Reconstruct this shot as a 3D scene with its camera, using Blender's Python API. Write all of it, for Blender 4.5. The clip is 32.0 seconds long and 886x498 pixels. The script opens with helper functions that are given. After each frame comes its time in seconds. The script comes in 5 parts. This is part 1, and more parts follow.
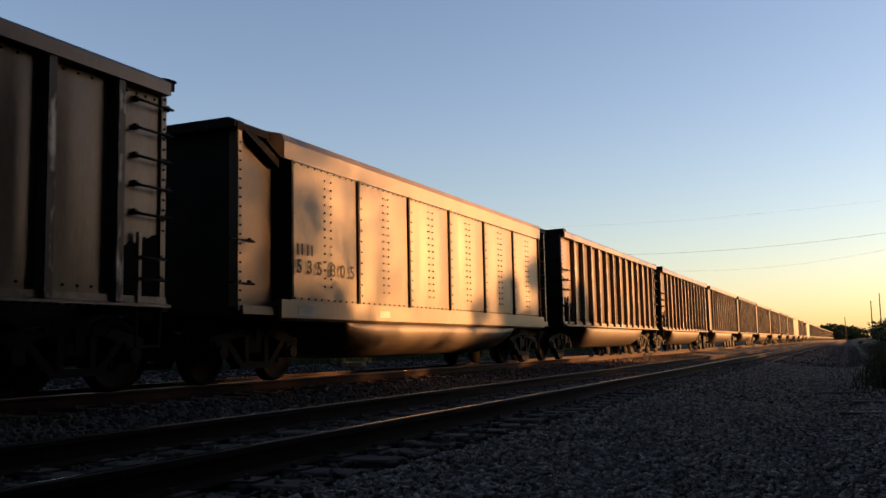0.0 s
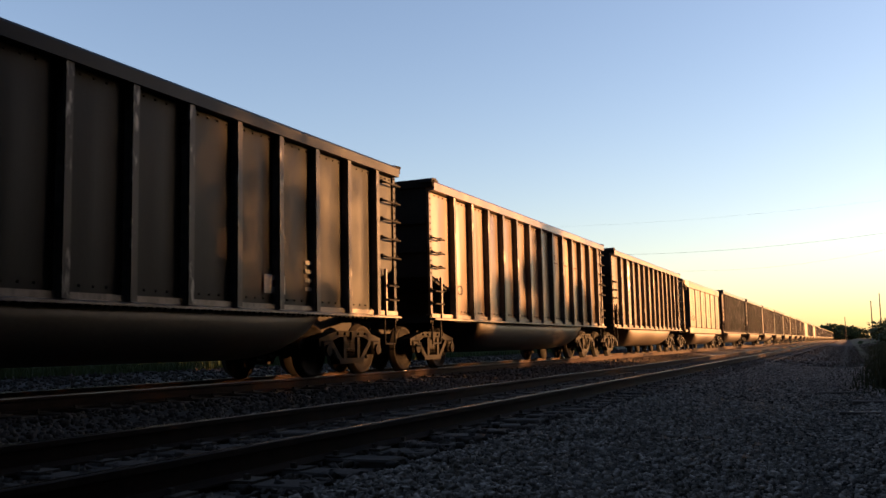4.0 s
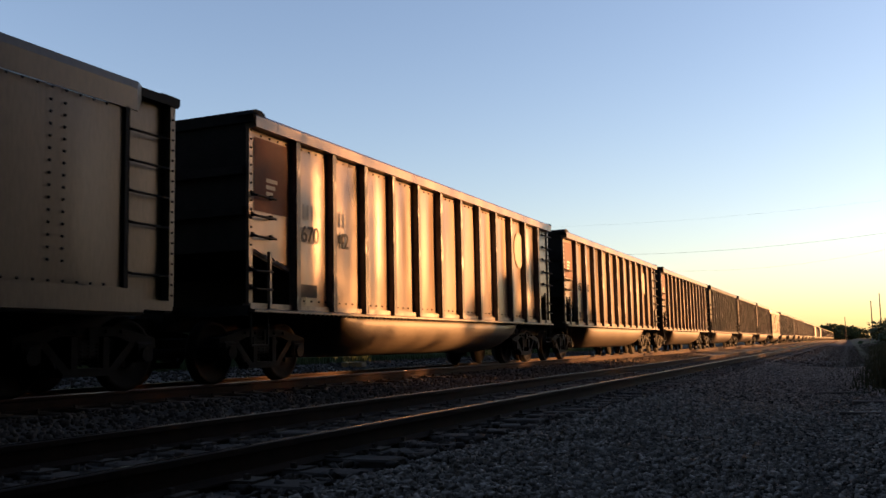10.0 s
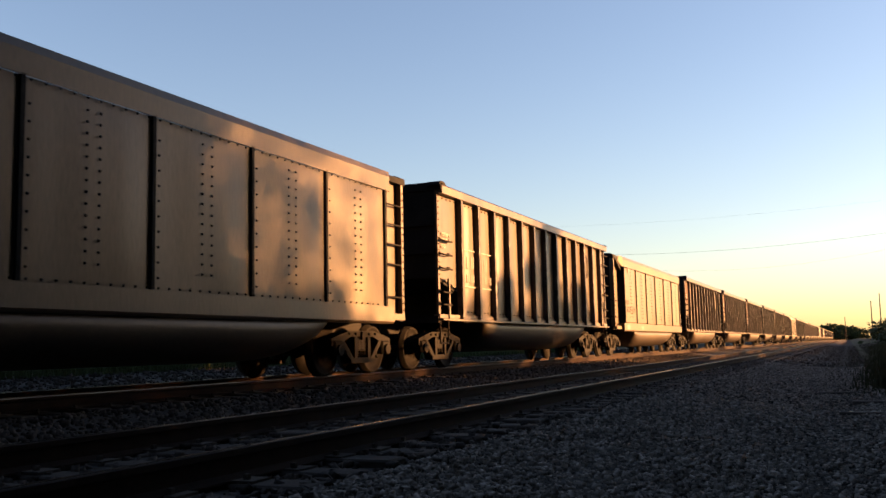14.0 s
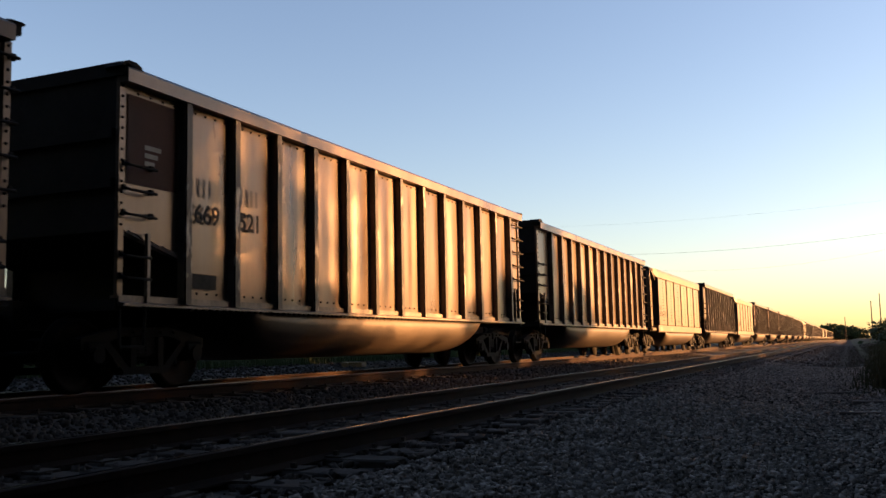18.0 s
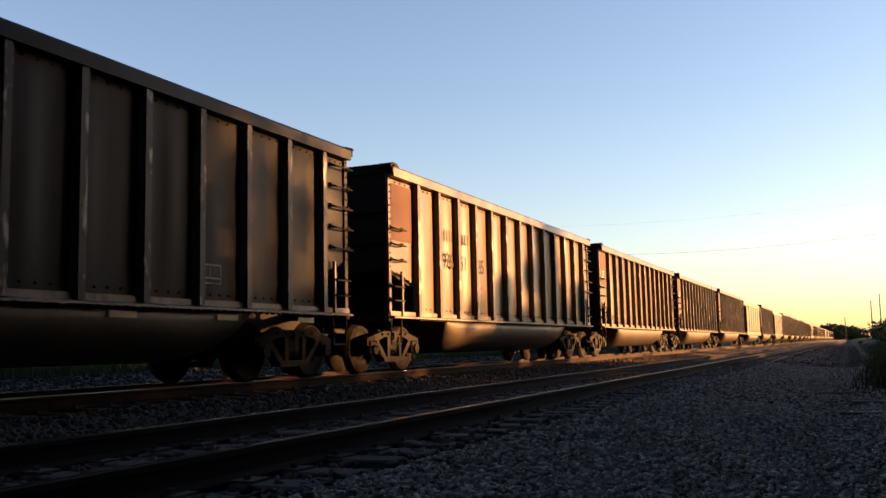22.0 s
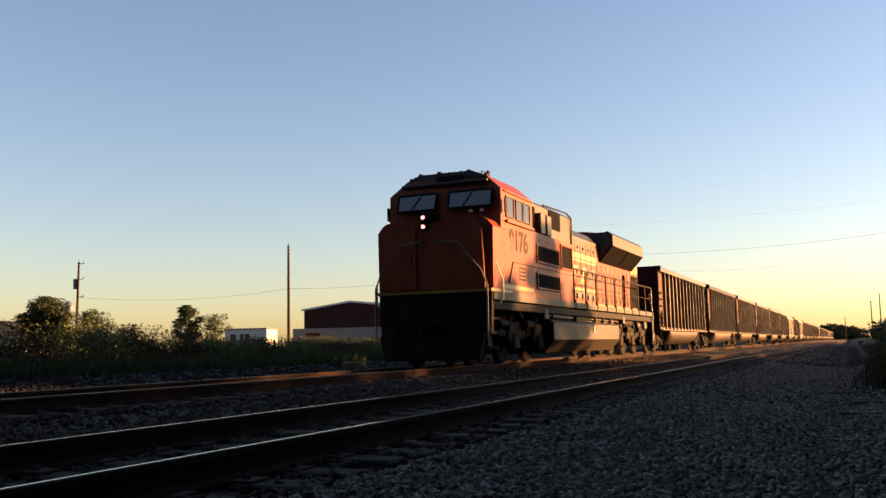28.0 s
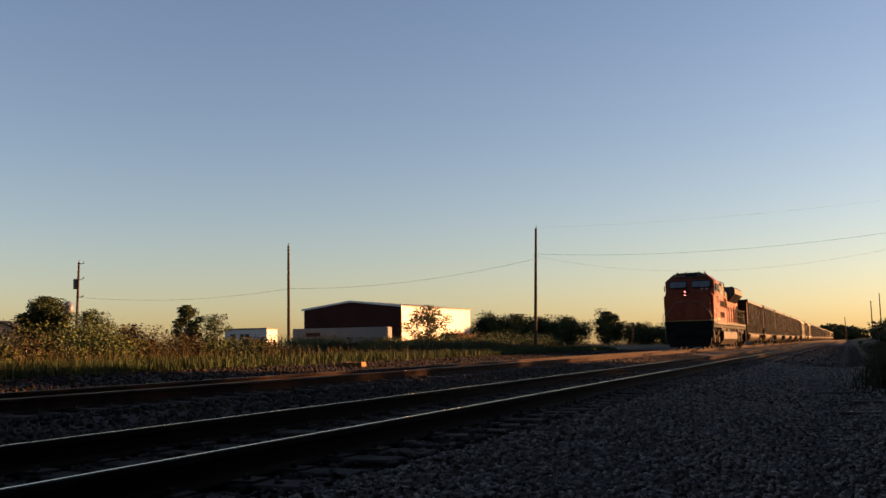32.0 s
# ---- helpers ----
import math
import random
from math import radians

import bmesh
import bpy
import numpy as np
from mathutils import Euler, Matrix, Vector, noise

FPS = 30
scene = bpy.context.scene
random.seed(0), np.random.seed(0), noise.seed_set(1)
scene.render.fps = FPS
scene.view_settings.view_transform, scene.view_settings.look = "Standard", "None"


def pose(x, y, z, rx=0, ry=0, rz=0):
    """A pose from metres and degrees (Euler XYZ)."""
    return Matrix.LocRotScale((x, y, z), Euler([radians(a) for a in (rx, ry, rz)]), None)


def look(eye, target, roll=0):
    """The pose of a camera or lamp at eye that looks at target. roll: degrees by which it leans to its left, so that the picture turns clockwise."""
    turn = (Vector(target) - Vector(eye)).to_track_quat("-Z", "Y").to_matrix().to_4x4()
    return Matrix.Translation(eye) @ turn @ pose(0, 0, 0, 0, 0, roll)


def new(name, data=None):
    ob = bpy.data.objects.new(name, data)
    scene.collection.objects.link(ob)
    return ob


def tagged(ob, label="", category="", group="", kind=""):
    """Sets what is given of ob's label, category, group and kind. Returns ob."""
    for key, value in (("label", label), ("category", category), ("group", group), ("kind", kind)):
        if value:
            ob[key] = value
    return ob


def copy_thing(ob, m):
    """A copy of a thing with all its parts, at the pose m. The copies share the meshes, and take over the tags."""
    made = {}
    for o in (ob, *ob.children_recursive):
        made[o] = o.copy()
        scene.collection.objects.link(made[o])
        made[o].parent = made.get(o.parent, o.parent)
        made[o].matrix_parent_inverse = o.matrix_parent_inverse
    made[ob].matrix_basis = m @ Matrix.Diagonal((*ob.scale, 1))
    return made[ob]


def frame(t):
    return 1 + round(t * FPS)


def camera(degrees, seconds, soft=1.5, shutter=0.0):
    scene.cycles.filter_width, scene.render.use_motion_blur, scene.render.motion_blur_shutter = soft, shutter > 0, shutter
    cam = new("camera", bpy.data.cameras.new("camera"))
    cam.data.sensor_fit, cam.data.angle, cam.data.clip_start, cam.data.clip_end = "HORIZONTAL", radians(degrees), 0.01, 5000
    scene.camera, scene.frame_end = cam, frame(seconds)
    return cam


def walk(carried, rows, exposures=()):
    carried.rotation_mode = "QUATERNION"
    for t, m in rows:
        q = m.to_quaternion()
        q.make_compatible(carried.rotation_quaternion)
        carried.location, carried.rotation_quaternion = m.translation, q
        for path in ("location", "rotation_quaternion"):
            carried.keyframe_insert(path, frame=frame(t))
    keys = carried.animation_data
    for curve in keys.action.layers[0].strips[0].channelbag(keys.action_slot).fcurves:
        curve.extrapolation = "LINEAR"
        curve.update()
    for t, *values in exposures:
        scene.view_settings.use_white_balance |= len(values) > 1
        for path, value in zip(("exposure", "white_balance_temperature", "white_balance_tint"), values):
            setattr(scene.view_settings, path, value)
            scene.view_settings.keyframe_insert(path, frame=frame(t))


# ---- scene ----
CAM = pose(0, 0, 0.531, 96.07, 1.2, 23.68)
cam = camera(51.37, 32.0, soft=1.5, shutter=0.07)
walk(cam, [(0, CAM), (32, CAM)],
     exposures=[(0, 2.43, 6400, 28), (2, 2.68, 6400, 28), (4, 2.74, 6400, 28), (9, 2.72, 6400, 28), (19, 2.74, 6400, 28), (23, 2.81, 6400, 27), (26.5, 2.81, 6400, 28), (28.5, 2.5, 6400, 29), (30, 2.28, 6400, 29), (32, 2.12, 6400, 29)])

# ---- light: a low evening sun ahead and to the right ----
SUN_AZ, SUN_EL = 54.0, 6.0
world = bpy.data.worlds.new("world")
scene.world = world
world.use_nodes = True
wn = world.node_tree.nodes
sky = wn.new("ShaderNodeTexSky")
sky.sky_type = 'NISHITA'
sky.sun_disc = False
sky.sun_elevation, sky.sun_rotation = radians(SUN_EL), radians(SUN_AZ)
sky.air_density, sky.dust_density, sky.ozone_density = 1.0, 0.65, 1.6
wn["Background"].inputs[1].default_value = 0.05
world.node_tree.links.new(sky.outputs[0], wn["Background"].inputs[0])
sun = new("sun", bpy.data.lights.new("sun", "SUN"))
sun.data.energy, sun.data.angle, sun.data.color = 5.0, radians(1.0), (1.0, 0.48, 0.14)
SUN_DIR = Vector((math.sin(radians(SUN_AZ)) * math.cos(radians(SUN_EL)), math.cos(radians(SUN_AZ)) * math.cos(radians(SUN_EL)), math.sin(radians(SUN_EL))))
sun.matrix_world = look(SUN_DIR * 50, (0, 0, 0))


# ---- materials ----
def mat(name, c1, c2, rough=0.6, metal=0.0, scale=3.0, bump=0.2, fine=40.0, stretch=(1, 1, 1), vary=0.0, fleck=0.35, coat=0.0, spec=None, ramp=(0.35, 0.65)):
    """Two colours mixed by a broad and a fine noise, with fine relief; vary: shift of value from object to object."""
    m = bpy.data.materials.new(name)
    m.use_nodes = True
    n, l = m.node_tree.nodes, m.node_tree.links
    b = n["Principled BSDF"]
    tc, mp = n.new("ShaderNodeTexCoord"), n.new("ShaderNodeMapping")
    mp.inputs["Scale"].default_value = stretch
    l.new(tc.outputs["Object"], mp.inputs[0])
    n1, n2 = n.new("ShaderNodeTexNoise"), n.new("ShaderNodeTexNoise")
    n1.inputs["Scale"].default_value, n2.inputs["Scale"].default_value = scale, fine
    n1.inputs["Detail"].default_value, n2.inputs["Detail"].default_value = 6, 4
    oi = n.new("ShaderNodeObjectInfo")
    add = n.new("ShaderNodeVectorMath")
    sc = n.new("ShaderNodeMath"); sc.operation = 'MULTIPLY'; sc.inputs[1].default_value = 37.0
    l.new(oi.outputs["Random"], sc.inputs[0])
    l.new(mp.outputs[0], add.inputs[0]); l.new(sc.outputs[0], add.inputs[1])
    l.new(add.outputs[0], n1.inputs["Vector"]); l.new(add.outputs[0], n2.inputs["Vector"])
    mx = n.new("ShaderNodeMix"); mx.data_type = 'FLOAT'
    mx.inputs[0].default_value = fleck
    l.new(n1.outputs[0], mx.inputs[2]); l.new(n2.outputs[0], mx.inputs[3])
    cr = n.new("ShaderNodeValToRGB")
    cr.color_ramp.elements[0].position, cr.color_ramp.elements[1].position = ramp
    cr.color_ramp.elements[0].color, cr.color_ramp.elements[1].color = (*c1, 1), (*c2, 1)
    l.new(mx.outputs[0], cr.inputs[0])
    hsv = n.new("ShaderNodeHueSaturation")
    vr = n.new("ShaderNodeMapRange")
    vr.inputs[3].default_value, vr.inputs[4].default_value = 1 - vary, 1 + vary
    l.new(oi.outputs["Random"], vr.inputs[0]); l.new(vr.outputs[0], hsv.inputs["Value"])
    l.new(cr.outputs[0], hsv.inputs["Color"]); l.new(hsv.outputs[0], b.inputs["Base Color"])
    rr = n.new("ShaderNodeMapRange")
    rr.inputs[3].default_value, rr.inputs[4].default_value = max(rough - 0.12, 0.03), min(rough + 0.12, 1)
    l.new(mx.outputs[0], rr.inputs[0]); l.new(rr.outputs[0], b.inputs["Roughness"])
    b.inputs["Metallic"].default_value = metal
    b.inputs["Specular IOR Level"].default_value = spec if spec is not None else 0.5 if rough < 0.7 else 0.12
    b.inputs["Coat Weight"].default_value = coat
    if bump:
        bp = n.new("ShaderNodeBump"); bp.inputs["Strength"].default_value = bump; bp.inputs["Distance"].default_value = 0.02
        l.new(mx.outputs[0], bp.inputs["Height"]); l.new(bp.outputs[0], b.inputs["Normal"])
    return m


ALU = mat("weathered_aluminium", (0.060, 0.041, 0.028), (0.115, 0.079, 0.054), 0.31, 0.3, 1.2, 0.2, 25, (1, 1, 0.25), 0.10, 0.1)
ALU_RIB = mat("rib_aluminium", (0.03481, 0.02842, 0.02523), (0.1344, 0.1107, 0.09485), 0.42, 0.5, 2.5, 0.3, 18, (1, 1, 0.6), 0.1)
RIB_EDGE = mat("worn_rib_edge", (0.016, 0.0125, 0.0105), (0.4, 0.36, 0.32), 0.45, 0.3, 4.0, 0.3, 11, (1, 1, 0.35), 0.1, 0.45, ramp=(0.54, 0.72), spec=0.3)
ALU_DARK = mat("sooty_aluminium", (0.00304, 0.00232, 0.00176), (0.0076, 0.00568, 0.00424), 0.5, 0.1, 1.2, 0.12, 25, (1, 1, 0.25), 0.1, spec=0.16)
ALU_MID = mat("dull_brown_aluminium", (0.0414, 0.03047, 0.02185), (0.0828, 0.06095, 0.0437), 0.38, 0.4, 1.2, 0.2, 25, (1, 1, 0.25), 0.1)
CREAM = mat("faded_cream_steel", (0.04724, 0.03485, 0.02201), (0.08337, 0.06265, 0.04003), 0.42, 0.3, 0.8, 0.3, 22, (1, 1, 0.3), 0.06)
# near-black for sooty parts, and for the shade painted on the end flares
SOOT_SHADE = mat("soot_and_shade_steel", (0.00495, 0.004675, 0.0044), (0.0165, 0.0143, 0.01265), 0.65, 0.1, 2, 0.3, 30, spec=0.06)
REDOX = mat("oxide_red_paint", (0.034, 0.0102, 0.0072), (0.054, 0.0175, 0.0125), 0.65, 0, 2, 0.15, 25, spec=0.15)
OLDRED = mat("faded_red_lettering", (0.055, 0.026, 0.018), (0.085, 0.042, 0.03), 0.6, 0, 2, 0.1, 25, spec=0.15)
TUBM = mat("dusty_tub_metal", (0.03024, 0.022, 0.01592), (0.06056, 0.04512, 0.03192), 0.45, 0.4, 0.9, 0.12, 20, (1, 0.5, 1), 0.08)
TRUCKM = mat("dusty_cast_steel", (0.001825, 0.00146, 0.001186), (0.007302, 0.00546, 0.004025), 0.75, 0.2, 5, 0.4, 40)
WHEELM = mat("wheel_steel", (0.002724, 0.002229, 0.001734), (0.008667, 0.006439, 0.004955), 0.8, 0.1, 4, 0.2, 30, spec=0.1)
RAILSIDE = mat("rusty_rail_steel", (0.01312, 0.007155, 0.004779), (0.03281, 0.01728, 0.01134), 0.85, 0.2, 4, 0.3, 50)
RAILTOP = mat("polished_rail_head", (0.1, 0.0925, 0.085), (0.15, 0.1375, 0.13), 0.16, 1.0, 0.8, 0.0, 6, (1, 0.1, 1))
TIEM = mat("weathered_tie_wood", (0.03744, 0.02995, 0.02496), (0.1123, 0.08736, 0.06864), 0.9, 0, 3, 0.5, 30, (0.4, 3, 3), 0.25)
BALLAST = mat("grey_ballast", (0.02925, 0.02438, 0.02112), (0.08125, 0.06987, 0.0585), 0.95, 0, 18, 1.0, 55, vary=0.0, fleck=0.5)
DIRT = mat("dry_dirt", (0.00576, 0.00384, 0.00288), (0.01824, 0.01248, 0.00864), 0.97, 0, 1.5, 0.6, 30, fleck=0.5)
GRASSG = mat("rough_grass_ground", (0.02, 0.022, 0.009), (0.05, 0.046, 0.02), 0.97, 0, 0.6, 0.6, 14, fleck=0.5)
WHITE = mat("faded_white_paint", (0.55, 0.53, 0.5), (0.75, 0.73, 0.7), 0.6, 0, 3, 0.05, 30)
LETTERM = mat("dark_stencil_paint", (0.016, 0.015, 0.014), (0.032, 0.029, 0.027), 0.6, 0, 6, 0.03, 40, spec=0.08)
GHOST = mat("ghost_of_old_paint", (0.07912, 0.0633, 0.04403), (0.1376, 0.1135, 0.0812), 0.5, 0.1, 3, 0.1, 30)
OLDPATCH = mat("dull_patch_of_old_paint", (0.048, 0.036, 0.027), (0.085, 0.064, 0.047), 0.6, 0.1, 1.5, 0.1, 30, (1, 1, 0.3))
FADEW = mat("faded_stencil_white", (0.144, 0.132, 0.12), (0.232, 0.216, 0.196), 0.6, 0, 6, 0.03, 40)
GREYPAINT = mat("grey_lettering", (0.08, 0.072, 0.064), (0.128, 0.116, 0.104), 0.6, 0.1, 6, 0.03, 40)
ORANGE = mat("orange_loco_paint", (0.140, 0.0245, 0.0095), (0.215, 0.0430, 0.0155), 0.45, 0, 1.6, 0.08, 25, (1, 1, 0.4), spec=0.2)
LOCOTRUCK = mat("dusty_truck_casting", (0.0085, 0.0066, 0.0049), (0.0200, 0.0155, 0.0112), 0.75, 0, 4, 0.35, 35, spec=0.1)
YELLOW = mat("yellow_loco_paint", (0.272, 0.176, 0.04), (0.336, 0.224, 0.056), 0.36, 0, 2, 0.05, 25)
DKGREEN = mat("dark_green_paint", (0.0135, 0.01575, 0.0126), (0.027, 0.027, 0.0225), 0.45, 0, 2, 0.1, 25)
BLACK = mat("black_paint", (0.0039, 0.0039, 0.0039), (0.013, 0.0117, 0.01105), 0.6, 0, 3, 0.15, 30, spec=0.08)
MESHM = mat("dark_grille", (0.0016, 0.0016, 0.0015), (0.0050, 0.0045, 0.0040), 0.8, 0, 8, 0.4, 120, spec=0.03)
# black that paints the shade inside a doorway
DOORSHADE = mat("doorway_shade_black", (0.0006, 0.0006, 0.0006), (0.0015, 0.0014, 0.0012), 0.95, 0, 3, 0, 30, spec=0.0)
TANKM = mat("dusty_tank_steel", (0.0215, 0.0162, 0.0119), (0.043, 0.0335, 0.0239), 0.5, 0.15, 1.2, 0.12, 20, (1, 0.4, 1), spec=0.3)
WOODPOLE = mat("weathered_pole_wood", (0.02384, 0.01788, 0.01391), (0.05166, 0.03974, 0.03179), 0.9, 0, 3, 0.4, 30, (3, 3, 0.3))
WALLRED = mat("dark_red_metal_siding", (0.033, 0.0115, 0.0100), (0.048, 0.0175, 0.015), 0.75, 0, 0.3, 0.05, 3, spec=0.06)
WALLWHITE = mat("white_metal_siding", (0.496, 0.48, 0.456), (0.64, 0.624, 0.6), 0.4, 0.1, 0.3, 0.03, 3, (1, 1, 0.1))
TRAILERM = mat("white_trailer_paint", (0.4, 0.4, 0.4), (0.528, 0.528, 0.528), 0.5, 0, 0.5, 0.05, 6)
LEAF = mat("green_leaves", (0.03288, 0.05166, 0.0169), (0.07983, 0.09862, 0.03288), 0.7, 0, 2, 0, 20, vary=0.2)
LEAFDK = mat("dark_green_leaves", (0.01806, 0.0307, 0.01265), (0.04516, 0.0596, 0.02257), 0.75, 0, 2, 0, 20)
LEAFDRY = mat("dry_olive_stalks", (0.0218, 0.01924, 0.008332), (0.05451, 0.04232, 0.01731), 0.8, 0, 2, 0, 20)
# white trailer paint darkened: the trailers' shade is put into the colour
TRAILERSHADE = mat("shaded_white_trailer_sheet", (0.1056, 0.1056, 0.1034), (0.1452, 0.1452, 0.1408), 0.5, 0, 0.5, 0.05, 6)
GRASSBL = mat("green_grass_blades", (0.01606, 0.02867, 0.007229), (0.04126, 0.05734, 0.01754), 0.7, 0, 1, 0, 9)
WEEDDK = mat("dusky_weeds", (0.018, 0.022, 0.010), (0.055, 0.055, 0.024), 0.8, 0, 1, 0, 9)
BARK = mat("bark", (0.05, 0.04, 0.03), (0.11, 0.085, 0.065), 0.9, 0, 4, 0.6, 30)
glassm = bpy.data.materials.new("dark_window_glass"); glassm.use_nodes = True
glassm.node_tree.nodes["Principled BSDF"].inputs["Base Color"].default_value = (0.11, 0.11, 0.105, 1)
glassm.node_tree.nodes["Principled BSDF"].inputs["Metallic"].default_value = 0.6
glassm.node_tree.nodes["Principled BSDF"].inputs["Roughness"].default_value = 0.05
lampm = bpy.data.materials.new("red_marker_lamp"); lampm.use_nodes = True
lampm.node_tree.nodes["Principled BSDF"].inputs["Base Color"].default_value = (0.5, 0.05, 0.03, 1)
lampm.node_tree.nodes["Principled BSDF"].inputs["Emission Color"].default_value = (1, 0.22, 0.16, 1)
lampm.node_tree.nodes["Principled BSDF"].inputs["Emission Strength"].default_value = 0.9


# ---- mesh tools ----
def mesh_of(name, bm, material, smooth=False):
    me = bpy.data.meshes.new(name)
    bmesh.ops.recalc_face_normals(bm, faces=bm.faces)
    bm.to_mesh(me)
    bm.free()
    me.materials.append(material)
    if smooth:
        me.polygons.foreach_set("use_smooth", [True] * len(me.polygons))
    return me


def part(name, bm, material, parent=None, label="", smooth=False, m=None):
    ob = new(name, mesh_of(name, bm, material, smooth))
    if parent is not None:
        ob.parent = parent
    if label:
        ob["label"] = label
    if m is not None:
        ob.matrix_basis = m
    return ob


def shared(name, me, parent, m=None, label=""):
    ob = new(name, me)
    ob.parent = parent
    if m is not None:
        ob.matrix_basis = m
    if label:
        ob["label"] = label
    return ob


def box(x0, x1, y0, y1, z0, z1, bm=None, bev=0.0):
    bm = bm or bmesh.new()
    c = ((x0 + x1) / 2, (y0 + y1) / 2, (z0 + z1) / 2)
    r = bmesh.ops.create_cube(bm, size=1, matrix=Matrix.Translation(c) @ Matrix.Diagonal((abs(x1 - x0), abs(y1 - y0), abs(z1 - z0), 1)))
    if bev:
        es = {e for v in r["verts"] for e in v.link_edges}
        bmesh.ops.bevel(bm, geom=list(es), offset=bev, segments=1, affect='EDGES')
    return bm


def prism(pts, lo, hi, axis="x", bm=None):
    """A flat outline pushed from lo to hi along an axis; pts are (y,z) for x, (x,z) for y, (x,y) for z."""
    bm = bm or bmesh.new()
    def p3(a, b, c):
        return (c, a, b) if axis == "x" else (a, c, b) if axis == "y" else (a, b, c)
    va = [bm.verts.new(p3(a, b, lo)) for a, b in pts]
    vb = [bm.verts.new(p3(a, b, hi)) for a, b in pts]
    bm.faces.new(va)
    bm.faces.new(vb[::-1])
    for i in range(len(pts)):
        j = (i + 1) % len(pts)
        bm.faces.new((va[i], vb[i], vb[j], va[j]))
    return bm


def rod(p, q, r, n=8, bm=None, r2=None):
    bm = bm or bmesh.new()
    p, q = Vector(p), Vector(q)
    d = q - p
    m = Matrix.Translation((p + q) / 2) @ d.to_track_quat("Z", "Y").to_matrix().to_4x4()
    bmesh.ops.create_cone(bm, cap_ends=True, segments=n, radius1=r, radius2=r if r2 is None else r2, depth=d.length, matrix=m)
    return bm


def bars(path, r, n=6, bm=None):
    bm = bm or bmesh.new()
    for a, b in zip(path, path[1:]):
        rod(a, b, r, n, bm)
    return bm


def lathe_x(profile, n=24, bm=None, x=0.0, y=0.0, z=0.0):
    """Profile of (x, radius) turned about the x axis."""
    bm = bm or bmesh.new()
    rings = [[bm.verts.new((x + px, y + r * math.cos(2 * math.pi * i / n), z + r * math.sin(2 * math.pi * i / n))) for i in range(n)] for px, r in profile]
    for a, b in zip(rings, rings[1:]):
        for i in range(n):
            j = (i + 1) % n
            bm.faces.new((a[i], a[j], b[j], b[i]))
    bm.faces.new(rings[0]); bm.faces.new(rings[-1])
    return bm


def thing(name, label, category, group="", kind="", m=None):
    ob = new(name)
    ob.empty_display_size = 0.3
    if m is not None:
        ob.matrix_basis = m
    return tagged(ob, label, category, group, kind)


# ---- ground, ballast and rails ----
X1, X2, Z2, GAUGE = -3.911, -9.322, 0.059, 1.507


def height(x, y):
    """Lie of the land across the line: bank, ballast shoulders, cess and the field beyond."""
    xs = (-400, -60, -30, -20, -13.4, -11.6, -10.9, -7.8, -7.2, -6.2, -5.5, -2.35, -1.5, -0.2, 0.8, 2.5, 5.0, 9.0, 40, 400)
    zs = (1.2, 0.5, 0.1, -0.02, -0.25, -0.22, -0.14, -0.14, -0.2, -0.27, -0.2, -0.2, -0.34, -0.42, -0.36, 0.0, 0.35, 0.6, 0.9, 1.2)
    return float(np.interp(x, xs, zs))


def ground_sheet():
    xs = [-3000, -1200, -500, -250, -120, -70, -45, -33, -26] + [-22 + 0.5 * i for i in range(60)] + [8 + 2 * i for i in range(10)] + [32, 50, 90, 200, 500, 1200, 3000]
    ys = [-600, -250, -120, -70, -45, -30] + [-20 + 0.8 * i for i in range(100)] + [60 + 3 * i for i in range(30)] + [160, 200, 260, 350, 500, 800, 1300, 2200, 4000]
    bm = bmesh.new()
    g = []
    for y in ys:
        row = []
        for x in xs:
            near = math.exp(-((x + 4) / 14) ** 2 - (y / 60) ** 2)
            z = height(x, y) + 0.03 * near * noise.noise((x * 0.9, y * 0.9, 0)) + 0.012 * near * noise.noise((x * 3, y * 3, 5))
            row.append(bm.verts.new((x, y, z)))
        g.append(row)
    for a, b in zip(g, g[1:]):
        for i in range(len(xs) - 1):
            f = bm.faces.new((a[i], a[i + 1], b[i + 1], b[i]))
            cx = (xs[i] + xs[i + 1]) / 2
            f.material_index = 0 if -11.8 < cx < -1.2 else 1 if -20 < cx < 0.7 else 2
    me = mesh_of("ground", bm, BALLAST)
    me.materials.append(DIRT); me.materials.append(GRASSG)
    return tagged(new("ground", me), "grey gravel, dirt and rough grass ground beside the tracks", "ground", kind="structure")


ground_sheet()


def rail_profile():
    return [(-0.07, -0.172), (0.07, -0.172), (0.07, -0.16), (0.012, -0.135), (0.012, -0.045), (0.037, -0.038), (0.037, -0.006), (0.028, 0.0), (-0.028, 0.0), (-0.037, -0.006), (-0.037, -0.038), (-0.012, -0.045), (-0.012, -0.135), (-0.07, -0.16)]


def track(cx, z, label):
    t = thing("railway_track", label, "railway track", "tracks", "structure", pose(cx, 0, z))
    for sx in (-1, 1):
        bm = prism(rail_profile(), -400, 1400, "y")
        for v in bm.verts:
            v.co.x += sx * GAUGE / 2
        r = part("rail", bm, RAILSIDE, t, "rusty steel rail with a polished head")
        part("rail_head", prism([(sx * GAUGE / 2 - 0.0125, -0.002), (sx * GAUGE / 2 + 0.0125, -0.002), (sx * GAUGE / 2 + 0.0115, 0.0012), (sx * GAUGE / 2 - 0.0115, 0.0012)], -400, 1400, "y"), RAILTOP, r, "polished running surface")
    return t


tracks = [track(X1, 0, "empty near railway track with polished rail heads on dark ties"), track(X2, Z2, "railway track under the coal train with rusty rails")]

# ---- the train ----
PITCH, S_NEAR = 16.18, 17.35
R_CAR, R_LOCO = 0.457, 0.535


